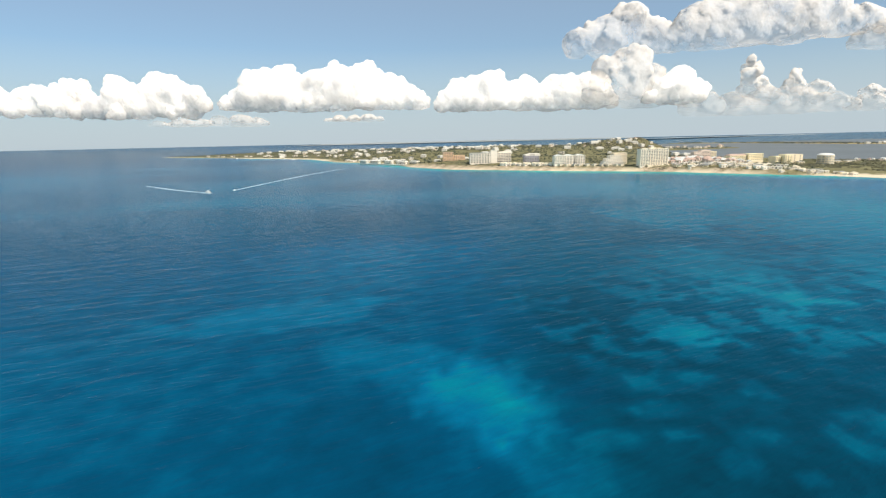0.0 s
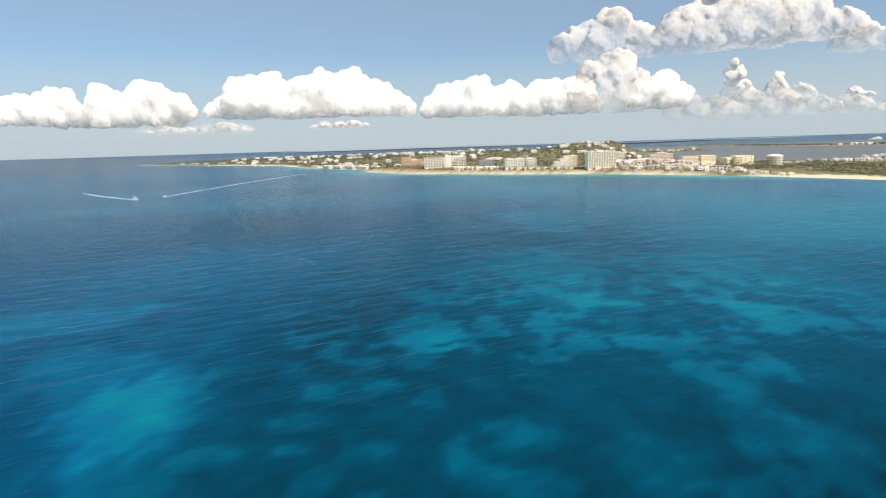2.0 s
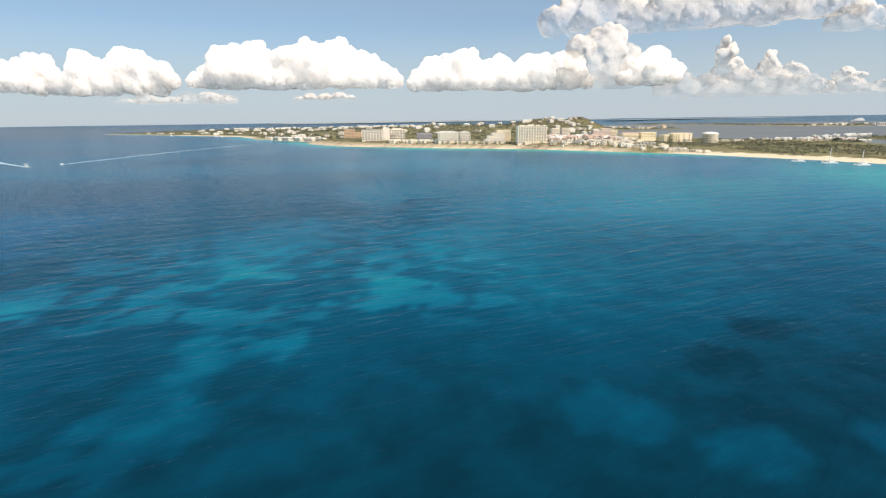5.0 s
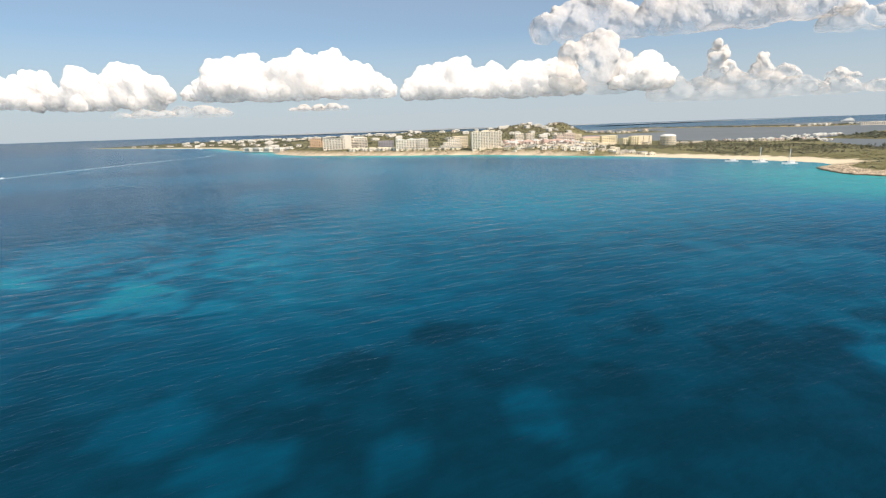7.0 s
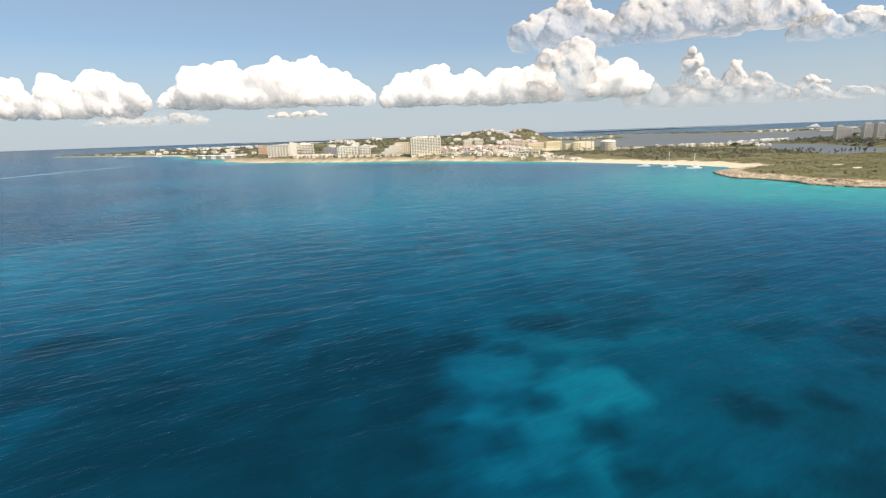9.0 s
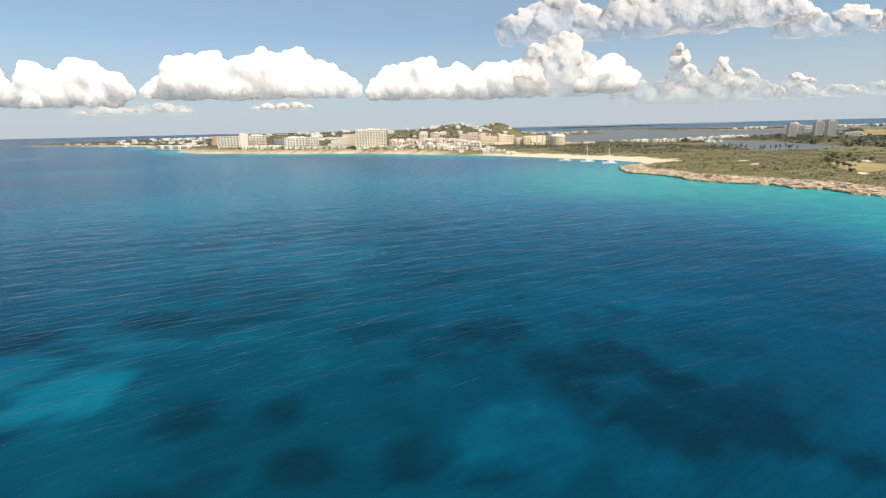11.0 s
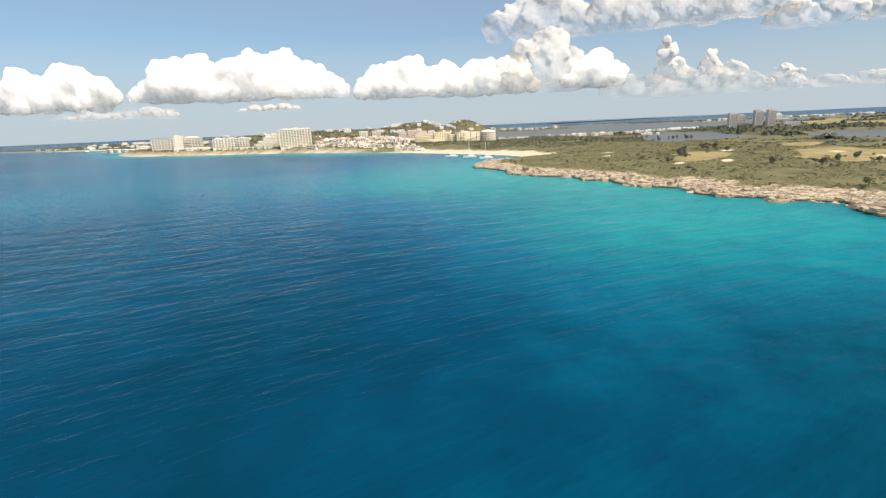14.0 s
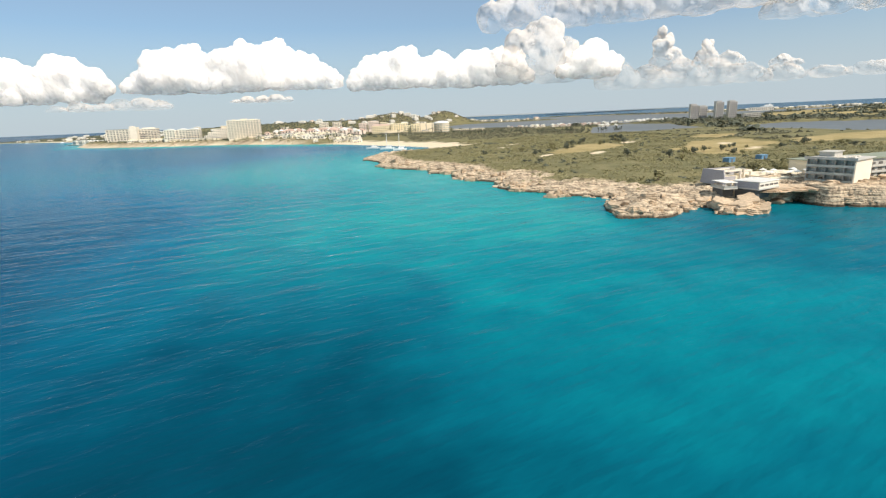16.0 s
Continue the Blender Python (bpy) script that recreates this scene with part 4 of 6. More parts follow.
def inland_blocks():
    for x, y, fl in ((481, 905, 5), (503, 912, 5)):
        b = thing("apartment_block", "grey-white block of flats among the villas", "apartments", x, y, 11.0, group="pair of flats")
        block(b, 15, 11, fl, 2.5, 5, M_WHITE, side_bays=3)
    for x, y, w, fl, m in ((548, 880, 14, 4, M_PINK), (566, 884, 18, 5, M_PINK), (584, 890, 12, 4, M_CREAM)):
        b = thing("apartment_block", "pinkish cream apartment block inland of the bay", "apartments", x, y, 9.0, group="pink blocks")
        block(b, w, 12, fl, 2.6, max(4, w // 3), m)
    y = thing("long_hotel", "long yellow hotel with stepped wings and arcades", "hotel", 590, 812, 4.0)
    block(y, 30, 14, 4, 2.6, 9, M_YELLOW, x=-13)
    block(y, 26, 14, 5, 2.6, 7, M_YELLOW, x=15, y=-4)
    under("roof", hip_roof("roof", M_TILE_RED, 30, 14, 2.4), y, "reddish tiled roof", x=-13, z=10.9)
    under("pavilion", boxes("pavilion", M_CREAM, (-8, 22, -20, -12, -2, 3.0)), y, "low cream pavilion")
    w = thing("convention_hall", "big plain pale yellow hotel hall behind the beach", "hotel", 634, 772, 3.0)
    block(w, 28, 18, 5, 2.6, 3, M_CREAM, x=9, rail=False, gap=0.85)
    block(w, 18, 16, 4, 2.6, 5, M_YELLOW, x=-15, y=-2)
    block(w, 12, 12, 5, 2.5, 3, M_YELLOW, x=-8, y=-11)


def round_hotel():
    r = thing("round_hotel", "cream rounded hotel with a shallow domed roof", "hotel", 661, 724, 3.0)
    n, rad, fl, fh = 16, 11.0, 5, 2.55
    bm = bmesh.new()
    bmesh.ops.create_cone(bm, cap_ends=True, segments=n, radius1=rad, radius2=rad, depth=fl * fh + 3)
    bmesh.ops.translate(bm, verts=bm.verts, vec=(0, 0, (fl * fh - 3) / 2))
    me = bpy.data.meshes.new("wall")
    bm.to_mesh(me), bm.free()
    me.materials.append(M_CREAM)
    under("wall", me, r)
    bm = bmesh.new()
    bmesh.ops.create_uvsphere(bm, u_segments=n, v_segments=8, radius=rad + 0.5)
    for v in bm.verts:
        v.co.z = max(v.co.z, -0.3) * 0.28
    me = bpy.data.meshes.new("roof")
    bm.to_mesh(me), bm.free()
    me.materials.append(M_ROOF_WHITE)
    under("roof", me, r, "pale shallow dome", z=fl * fh + 0.1)
    pane = boxes("window", M_GLASS, (-1.5, 1.5, -0.12, 0.05, 0.3, 1.9))
    rail = boxes("balcony", M_CREAM, (-1.95, 1.95, -0.7, 0.0, -0.1, 0.1), (-1.95, 1.95, -0.7, -0.62, 0.1, 0.8))
    for k in range(fl):
        for i in range(n):
            a = 2 * math.pi * (i + 0.5) / n
            q = rad * math.cos(math.pi / n)
            if math.cos(a) < 0.5:
                under("window", pane, r, x=q * math.sin(a), y=q * math.cos(a), z=k * fh, rz=180 - math.degrees(a))
                under("balcony", rail, r, x=q * math.sin(a), y=q * math.cos(a), z=k * fh, rz=180 - math.degrees(a))


def house(name, label, w, d, h, wall, roof, kind, group):
    """A small house: wall, roof, windows and a door."""
    t = thing(name, label, "house", group=group)
    under("wall", boxes("wall", wall, (-w / 2, w / 2, -d / 2, d / 2, -1.5, h)), t)
    if kind == "hip":
        under("roof", hip_roof("roof", roof, w, d, h * 0.45), t, z=h)
    elif kind == "gable":
        under("roof", gable("roof", roof, w, d, h * 0.55), t, z=h)
    else:
        under("roof", boxes("roof", roof, (-w / 2 - 0.3, w / 2 + 0.3, -d / 2 - 0.3, d / 2 + 0.3, 0, 0.3)), t, z=h)
    pane = boxes("window", M_DARK, (-w * 0.09, w * 0.09, -0.06, 0.02, 0, h * 0.4))
    for k in range(2 if h > 4 else 1):
        for i in (-0.32, 0.32):
            under("window", pane, t, x=i * w, y=-d / 2, z=h * (0.14 + 0.45 * k))
    under("door", boxes("door", M_DARK, (-w * 0.07, w * 0.07, -0.07, 0.02, 0, h * (0.38 if h > 4 else 0.7))), t, y=-d / 2)
    return t


def scatter_houses():
    rng = np.random.default_rng(5)
    kinds = {}

    def put(key, args, x, y, turn, s=1.0, lift=0.0):
        z = ground_z(x, y) + lift
        m = pose(x, y, z, 0, 0, turn) @ Matrix.Scale(s, 4)
        if key not in kinds:
            kinds[key] = house(*args)
            kinds[key].matrix_world = m
        else:
            c = copy_thing(kinds[key], m)
            c.matrix_basis = m

    villa_w = [("villa", "white villa with a hipped grey roof", 10, 8, 4.6, M_WHITE, M_ROOF_GREY, "hip", "villas on the low hills"),
               ("villa", "white flat-roofed villa on the hillside", 13, 9, 4.2, M_WHITE, M_ROOF_WHITE, "flat", "villas on the low hills"),
               ("villa", "cream villa with a tiled hipped roof", 11, 9, 5.0, M_CREAM, M_TILE_RED, "hip", "villas on the low hills")]
    for x, y, s in HILL_HOUSES(rng):
        k = int(rng.integers(0, 3)) if rng.random() < 0.55 else 1
        put(("hill", k), villa_w[k], x, y, rng.uniform(-40, 40), s)
    pink = [("terraced_house", "pink terraced villa with a tiled roof", 8, 8, 5.4, M_PINK, M_TILE_RED, "hip", "pink villas beside the tower"),
            ("terraced_house", "pale pink villa with a white gable", 8, 7, 5.0, M_PINK, M_ROOF_WHITE, "gable", "pink villas beside the tower")]
    for i in range(80):
        x, y = rng.uniform(416, 548), rng.uniform(722, 830)
        k = int(rng.integers(0, 2))
        put(("pink", k), pink[k], x, y, rng.uniform(-30, 30), rng.uniform(0.8, 1.1))
    resort = [("beach_house", "small white beach villa with a pale gable roof", 8, 7, 3.4, M_WHITE, M_CREAM, "gable", "resort villas by the shore"),
              ("beach_house", "cream beach house with a shallow hipped roof", 12, 8, 3.0, M_CREAM, M_ROOF_GREY, "hip", "resort villas by the shore"),
              ("beach_house", "long white resort building with a flat roof", 20, 8, 4.0, M_WHITE, M_ROOF_WHITE, "flat", "resort villas by the shore")]
    for i in range(104):
        x = rng.uniform(410, 545)
        y = 1075 - x + rng.uniform(-14, 74) + 36
        k = int(rng.integers(0, 3)) if rng.random() < 0.7 else 0
        put(("resort", k), resort[k], x, y, rng.uniform(-45, 30), rng.uniform(0.42, 0.8))
    for i in range(13):
        x = 186 + i * 6.5 + rng.uniform(-1, 1)
        y = 823 - (x - 190) * 0.66 + 26 + rng.uniform(-3, 4)
        put(("resort", 0), resort[0], x, y, 30 + rng.uniform(-8, 8), rng.uniform(0.8, 1.0))
    for i in range(10):
        x = 268 + i * 9 + rng.uniform(-2, 2)
        put(("resort", 1), resort[1], x, 765 - (x - 276) * 0.56 + 24, 30, rng.uniform(0.6, 0.8))
    marina = [("townhouse", "pink and white waterside townhouse with a red roof", 9, 8, 4.6, M_PINK, M_TILE_RED, "hip", "townhouses at the lagoon"),
              ("townhouse", "white waterside townhouse with a pale roof", 9, 8, 5.2, M_WHITE, M_ROOF_WHITE, "gable", "townhouses at the lagoon")]
    for i in range(62):
        u = rng.uniform(0, 1)
        x, y = 777 + 150 * u + rng.uniform(-6, 6), 788 - 60 * u + rng.uniform(-34, 14)
        k = int(rng.random() < 0.65)
        put(("marina", k), marina[k], x, y, rng.uniform(-20, 20), rng.uniform(0.38, 0.6), 0.6)
    for i in range(34):
        u = rng.uniform(0, 1)
        x, y = 960 + 190 * u, 880 + 60 * u + rng.uniform(-24, 24)
        put(("marina", 1), marina[1], x, y, rng.uniform(-20, 20), rng.uniform(0.4, 0.75), 0.6)
    for x, y in ((700, 745), (712, 738), (722, 742), (688, 752), (640, 748)):
        put(("resort", 1), resort[1], x, y, rng.uniform(-20, 20), 0.9)
    for i in range(12):
        u = rng.uniform(0, 1)
        put(("hill", 1), villa_w[1], 1690 + 850 * u, 1675 + rng.uniform(-25, 25), rng.uniform(-20, 20), rng.uniform(0.9, 1.5), 0.5)
    for i in range(16):
        put(("hill", 1), villa_w[1], -700 + 42 * i + rng.uniform(-8, 8), 2060 - 36 * i + rng.uniform(0, 22), rng.uniform(-20, 20), rng.uniform(0.7, 1.1), 0.3)
    for i in range(16):
        put(("resort", 2), resort[2], -110 + 9 * i, 1270 - 10 * i + rng.uniform(32, 75), rng.uniform(20, 50), rng.uniform(0.5, 0.8), 0.3)


def HILL_HOUSES(rng):
    out = []
    while len(out) < 84:
        x, y = rng.uniform(-350, 900), rng.uniform(1020, 2250)
        d = float(shore_distance(COAST, np.array([x]), np.array([y]))[0])
        if d > 60 and fbm(x / 90, y / 90, 2, 90) > 0.46:
            out.append((x, y, rng.uniform(0.6, 1.15)))
    out += [(640 + a, 1412 + b, 0.6) for a, b in ((-8, 0), (6, -6), (20, -14), (-26, -18), (34, -30), (-44, -40))]
    out += [(900 + 15 * k + rng.uniform(-6, 6), 1640 + rng.uniform(-25, 60), rng.uniform(0.8, 1.4)) for k in range(15)]
    out += [(762, 1588, 1.2), (776, 1580, 0.8), (700, 1490, 1.2), (832, 1590, 1.0)]
    return out


# distance haze is mixed into this plaster colour of the far towers
M_HAZY = mat("hazed_grey_plaster", (0.50, 0.485, 0.47), 0.9, vary=0.12)


def distant_houses():
    """Houses too far off to pick apart, as one sheet of small white boxes with pitched roofs."""
    rng = np.random.default_rng(41)
    V, F = [], []
    while len(V) < 250 * 10:
        if len(V) < 215 * 10:
            x, y = rng.uniform(-500, 900), rng.uniform(1050, 2400)
        else:
            x, y = rng.uniform(1600, 2600), rng.uniform(1500, 1720)
        d = float(max(shore_distance(COAST, np.array([x]), np.array([y]))[0], shore_distance(SPIT, np.array([x]), np.array([y]))[0]))
        if d < 15:
            continue
        z, a, s = ground_z(x, y) + 1.5, rng.uniform(-0.6, 0.6), rng.uniform(3.0, 6.5)
        w, dp, h = s * rng.uniform(1, 1.9), s, rng.uniform(2.6, 5.0)
        i = len(V)
        for px, py, pz in ((-w, -dp, -3), (w, -dp, -3), (w, dp, -3), (-w, dp, -3), (-w, -dp, h), (w, -dp, h), (w, dp, h), (-w, dp, h), (-w * 0.6, 0, h + 1.4), (w * 0.6, 0, h + 1.4)):
            V.append((x + px * math.cos(a) - py * math.sin(a), y + px * math.sin(a) + py * math.cos(a), z + pz))
        F += [tuple(i + k for k in q) for q in ((0, 1, 5, 4), (1, 2, 6, 5), (2, 3, 7, 6), (3, 0, 4, 7), (4, 5, 9, 8), (5, 6, 9), (6, 7, 8, 9), (7, 4, 8))]
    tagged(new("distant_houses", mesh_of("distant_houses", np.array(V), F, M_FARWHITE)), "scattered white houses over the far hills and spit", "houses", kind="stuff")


def far_towers():
    for x, y, fl in ((1064, 738, 8), (1082, 742, 7), (1091, 716, 9), (1110, 712, 9)):
        t = thing("apartment_tower", "slender grey apartment tower beyond the pond", "tower block", x, y, 1.5, -20, group="grey towers beyond the pond")
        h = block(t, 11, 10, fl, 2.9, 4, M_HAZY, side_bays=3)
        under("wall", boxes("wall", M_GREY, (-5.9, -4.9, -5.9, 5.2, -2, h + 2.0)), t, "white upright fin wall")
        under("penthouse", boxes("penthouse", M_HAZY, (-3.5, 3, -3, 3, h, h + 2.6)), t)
    w = thing("terminal_building", "long white low building in a far field", "building", 1848, 1546, 2.0, -30)
    block(w, 70, 20, 2, 4, 12, M_WHITE, rail=False)
    for x, y in ((1120, 690), (1140, 700)):
        b = thing("apartment_block", "low grey block beside the towers", "apartments", x, y, 1.5, -20)
        block(b, 14, 10, 3, 2.8, 4, M_GREY)


# ---------------------------------------------------------------- buildings on the cliff
def cliff_restaurant():
    z = 4.35
    p = thing("dining_pavilion", "white dining pavilion with a flat pale roof over the cliff edge", "pavilion", 646.6, 90.4, z - 0.05, 20)
    w, d = 3.9, 3.1
    under("deck", boxes("deck", M_GREY, (-w - 0.2, w + 0.2, -d - 0.1, d + 0.1, -0.3, 0.0)), p, "concrete deck on the rock")
    # dark block added to imitate the shade beneath the deck
    under("undercroft", boxes("undercroft", M_SHADE, (-3.6, 3.0, -2.0, 2.8, -2.6, -0.3)), p, "dark block for the shade under the deck")
    under("roof", boxes("roof", M_ROOF_WHITE, (-w - 0.2, w + 0.2, -d - 0.2, d + 0.2, 1.5, 1.68), bevel=0.05), p, "pale flat roof")
    under("wall", boxes("wall", M_WHITE, (-w, w, -d, -d + 0.2, 0, 0.45), (-w, w, -d, -d + 0.2, 0.92, 1.5), (-w, w, d - 0.2, d, 0, 1.5), (w - 0.2, w, -d + 0.2, d - 0.2, 0, 1.5)), p)
    # slate grey paints the shade on this end of the white pavilion
    under("wall", boxes("wall", M_SLATE, (-w, -w + 0.2, -d + 0.2, d - 0.2, 0, 1.5)), p, "end wall coloured grey as if shaded")
    seam = boxes("seam", M_ROOF_WHITE, (-0.04, 0.04, -d - 0.2, d + 0.2, 1.68, 1.72))
    for i in range(7):
        under("seam", seam, p, x=-3.6 + i * 1.2)
    post = boxes("post", M_WHITE, (-0.12, 0.12, -0.12, 0.12, 0.45, 0.92))
    pane = boxes("window", M_DARK, (-0.78, 0.78, -0.03, 0.03, 0.45, 0.92))
    for i in range(5):
        under("post", post, p, x=-3.7 + i * 1.85, y=-d + 0.1)
    for i in range(4):
        under("window", pane, p, x=-2.77 + i * 1.85, y=-d + 0.14)
    c = thing("canopy", "small white canopy on posts beside the pavilion", "canopy", 640.2, 93.2, 4.15, -6)
    under("roof", boxes("roof", M_ROOF_WHITE, (-1.6, 1.6, -2.9, 2.9, 1.35, 1.47), bevel=0.04), c, "white canopy roof")
    under("terrace", boxes("terrace", M_GREY, (-1.7, 1.7, -3.0, 3.0, -0.2, 0.1)), c)
    # dark block added to imitate the canopy's shaded underside
    under("undercroft", boxes("undercroft", M_SHADE, (-1.2, 1.5, -1.6, 2.8, -2.0, -0.2)), c, "dark block for the shade under the canopy")
    under("railing", boxes("railing", M_GLASS, (-1.6, 1.6, -2.95, -2.9, 0.1, 0.55), (-1.65, -1.6, -2.9, 2.9, 0.1, 0.55)), c, "glass railing")
    leg = boxes("post", M_SLATE, (-0.07, 0.07, -0.07, 0.07, 0.1, 1.35))
    for x in (-1.45, 0, 1.45):
        for y in (-2.75, 2.75):
            under("post", leg, c, x=x, y=y)
    b = thing("restaurant", "slate-walled restaurant with white framed openings round a roof terrace", "restaurant", 652.0, 107.2, 4.1, 6)
    side = mesh_of("wall", [(x, y, z) for x in (-5.3, -5.0) for y, z in ((-4.6, -1.2), (4.6, -1.2), (3.8, 2.75), (-3.6, 2.75))],
                   [(3, 2, 1, 0), (4, 5, 6, 7), (0, 1, 5, 4), (1, 2, 6, 5), (2, 3, 7, 6), (3, 0, 4, 7)], M_SLATE)
    under("wall", side, b, "slate grey wall with slanting ends")
    under("wall", boxes("wall", M_SLATE, (-5.0, -1.2, -3.6, -3.3, -1.2, 1.0), (-5.0, 5.0, 3.5, 3.8, -1.2, 2.6)), b, "slate grey wall")
    under("roof", boxes("roof", M_CREAM, (-5.0, -0.2, -3.3, 3.5, 0.9, 1.05)), b, "pale sunken roof terrace")
    under("counter", boxes("counter", M_GREY, (-4.2, -0.8, 0.6, 1.3, 1.05, 1.55)), b, "grey bar counter on the roof terrace")
    for x0, x1, y0, y1, z1 in ((-5.0, 0.6, -3.6, 0.2, 2.75), (2.4, 5.0, -2.6, 1.2, 2.3)):
        frame_part = under("portal", boxes("portal", M_WHITE, (x0, x1, y0, y0 + 0.5, z1 - 0.5, z1), (x0, x0 + 0.35, y0, y0 + 0.5, 0, z1 - 0.5), (x1 - 0.35, x1, y0, y0 + 0.5, 0, z1 - 0.5),
                                             (x0, x1, y1, y1 + 0.4, z1 - 0.35, z1), (x1 - 0.35, x1, y0 + 0.5, y1, z1 - 0.35, z1)), b, "white rectangular portal frame")
        # dark sheet imitates the shade behind the portal
        under("screen", boxes("screen", M_SHADE, (x0 + 0.4, x1 - 0.4, y1 - 0.1, y1, 1.05, z1 - 0.4)), frame_part, "dark sheet for the shade inside the open bar")
    under("floor", boxes("floor", M_CREAM, (-4.9, 6, -6.5, 4.2, -0.9, -0.05)), b, "pale terrace floor")
    for i in range(4):
        under("table", boxes("table", M_ROOF_WHITE, (-0.3, 0.3, -0.3, 0.3, 0.33, 0.38), (-0.05, 0.05, -0.05, 0.05, 0, 0.33)), b, x=-4.2 + i * 1.1, y=-2.0, z=1.05)
    rng = np.random.default_rng(3)
    cone = bpy.data.meshes.new("parasol")
    bm = bmesh.new()
    bmesh.ops.create_cone(bm, cap_ends=True, segments=8, radius1=1.0, radius2=0.05, depth=0.4)
    bm.to_mesh(cone), bm.free()
    cone.materials.append(M_ROOF_WHITE)
    pole = boxes("pole", M_MAST, (-0.03, 0.03, -0.03, 0.03, 0, 1.15))
    table = boxes("table", M_ROOF_WHITE, (-0.3, 0.3, -0.3, 0.3, 0.33, 0.38), (-0.05, 0.05, -0.05, 0.05, 0, 0.33))
    for i in range(24):
        x, y = 658.5 + rng.uniform(0, 13), 98.5 + rng.uniform(0, 12)
        if i < 13:
            u = thing("parasol", "white terrace parasol on a pole", "parasol", x, y, 4.85, group="terrace parasols")
            under("canopy", cone, u, z=1.2)
            under("pole", pole, u)
        t = new("table", table)
        t.matrix_world = pose(x + 0.9, y - 0.5, 4.85, 0, 0, rng.uniform(0, 90))
        tagged(t, "small pale square terrace table", "table", "terrace tables")
    t = new("terrace", boxes("terrace", M_CREAM, (657, 673, 97.0, 112, 3.6, 4.85)))
    tagged(t, "pale paved terrace between restaurant and hotel", "terrace", kind="structure")


def cliff_hotel():
    t = thing("cliff_hotel", "three-storey grey concrete hotel with glass balconies on the cliff", "hotel", 668.4, 90.2, 4.5, -66)
    w, d, fh = 9.8, 9.2, 1.8
    under("wall", boxes("wall", M_CONCRETE, (-w / 2, w / 2, -d / 2 + 0.9, d / 2, -1.5, 3 * fh)), t)
    under("end_wall", boxes("end_wall", M_TOWER, (w / 2, w / 2 + 0.25, -d / 2, d / 2, -1.5, 3 * fh + 0.2)), t, "pale end wall")
    slab = boxes("balcony", M_CONCRETE, (-w / 2 - 0.2, w / 2, -d / 2 - 0.3, -d / 2 + 0.9, -0.09, 0.09))
    glass = boxes("railing", M_PANE, (-1.05, 1.05, -0.03, 0.03, 0.09, 0.55))
    pane = boxes("window", M_PANE, (-0.95, 0.95, -0.05, 0.03, 0.1, fh - 0.2))
    frame_bars = boxes("frame", M_MAST, (-0.98, -0.9, -0.1, -0.05, 0.1, fh - 0.2), (0.9, 0.98, -0.1, -0.05, 0.1, fh - 0.2), (-0.04, 0.04, -0.1, -0.05, 0.1, fh - 0.2), (-0.9, 0.9, -0.1, -0.05, fh - 0.28, fh - 0.2))
    fin = boxes("party_wall", M_CONCRETE, (-0.08, 0.08, -0.25, 0.9, 0, 3 * fh))
    for k in range(3):
        under("balcony", slab, t, z=k * fh)
        for i in range(5):
            x = -w / 2 + (i + 0.5) * w / 5
            under("railing", glass, t, x=x, y=-d / 2 - 0.25, z=k * fh)
            win = under("window", pane, t, x=x, y=-d / 2 + 0.9, z=k * fh)
            under("frame", frame_bars, win, "grey aluminium frame")
    for i in range(6):
        under("party_wall", fin, t, x=-w / 2 + i * w / 5, y=-d / 2)
    under("roof", boxes("roof", M_GREY, (-w / 2 - 0.6, w / 2 + 0.7, -d / 2 - 0.7, d / 2 + 0.5, 3 * fh, 3 * fh + 0.28), bevel=0.03), t, "overhanging concrete roof slab")
    under("parapet", boxes("parapet", M_GREY, (-w / 2 - 0.6, w / 2 + 0.7, -d / 2 - 0.7, -d / 2 - 0.5, 3 * fh + 0.28, 3 * fh + 0.6)), t)
    under("penthouse", boxes("penthouse", M_GREY, (-w / 2 + 0.4, -1.2, 0.2, 4.6, 3 * fh + 0.28, 3 * fh + 1.35), (-w / 2 + 0.1, -0.8, -0.3, 4.9, 3 * fh + 1.35, 3 * fh + 1.5)), t, "rooftop plant room")
    for x, y in ((1.2, -2.5), (3.0, -1.0), (2.6, 2.2), (0.2, -3.4)):
        under("sunbed_canopy", boxes("sunbed_canopy", M_WHITE, (-0.7, 0.7, -0.6, 0.6, 0.28, 0.55)), t, x=x, y=y, z=3 * fh)
    b = thing("guest_wing", "long guest wing with a weathered green flat roof", "hotel", 687, 96, 4.4, 8)
    block(b, 20, 8, 3, 1.45, 8, M_GREY, rail=True)
    under("roof", boxes("roof", M_ROOF_SAGE, (-10.5, 10.5, -4.6, 4.6, 4.85, 5.1)), b, "weathered green roof")
    c = thing("guest_wing", "low guest wing with a pale green roof behind the hotel", "hotel", 684, 110, 4.2, 8)
    block(c, 18, 7, 2, 1.5, 7, M_CREAM, rail=False)
    under("roof", boxes("roof", M_ROOF_SAGE, (-9.5, 9.5, -4, 4, 3.5, 3.7)), c, "pale green roof")
    for x, y in ((685, 151), (704, 158)):
        s = thing("shed", "small bright blue painted shed", "shed", x, y, ground_z(x, y), 20, group="blue sheds")
        under("wall", boxes("wall", M_BLUE, (-1.9, 1.9, -1.2, 1.2, -0.6, 1.5), bevel=0.03), s)
        under("door", boxes("door", M_DARK, (-0.4, 0.4, -1.24, -1.2, 0, 1.2)), s)
        under("roof", hip_roof("roof", M_BLUE, 3.8, 2.4, 0.3, 0.15), s, "bright blue roof", z=1.5)


tower_block()
hotel_complex()
harbour_point()
inland_blocks()
round_hotel()
scatter_houses()
distant_houses()
far_towers()
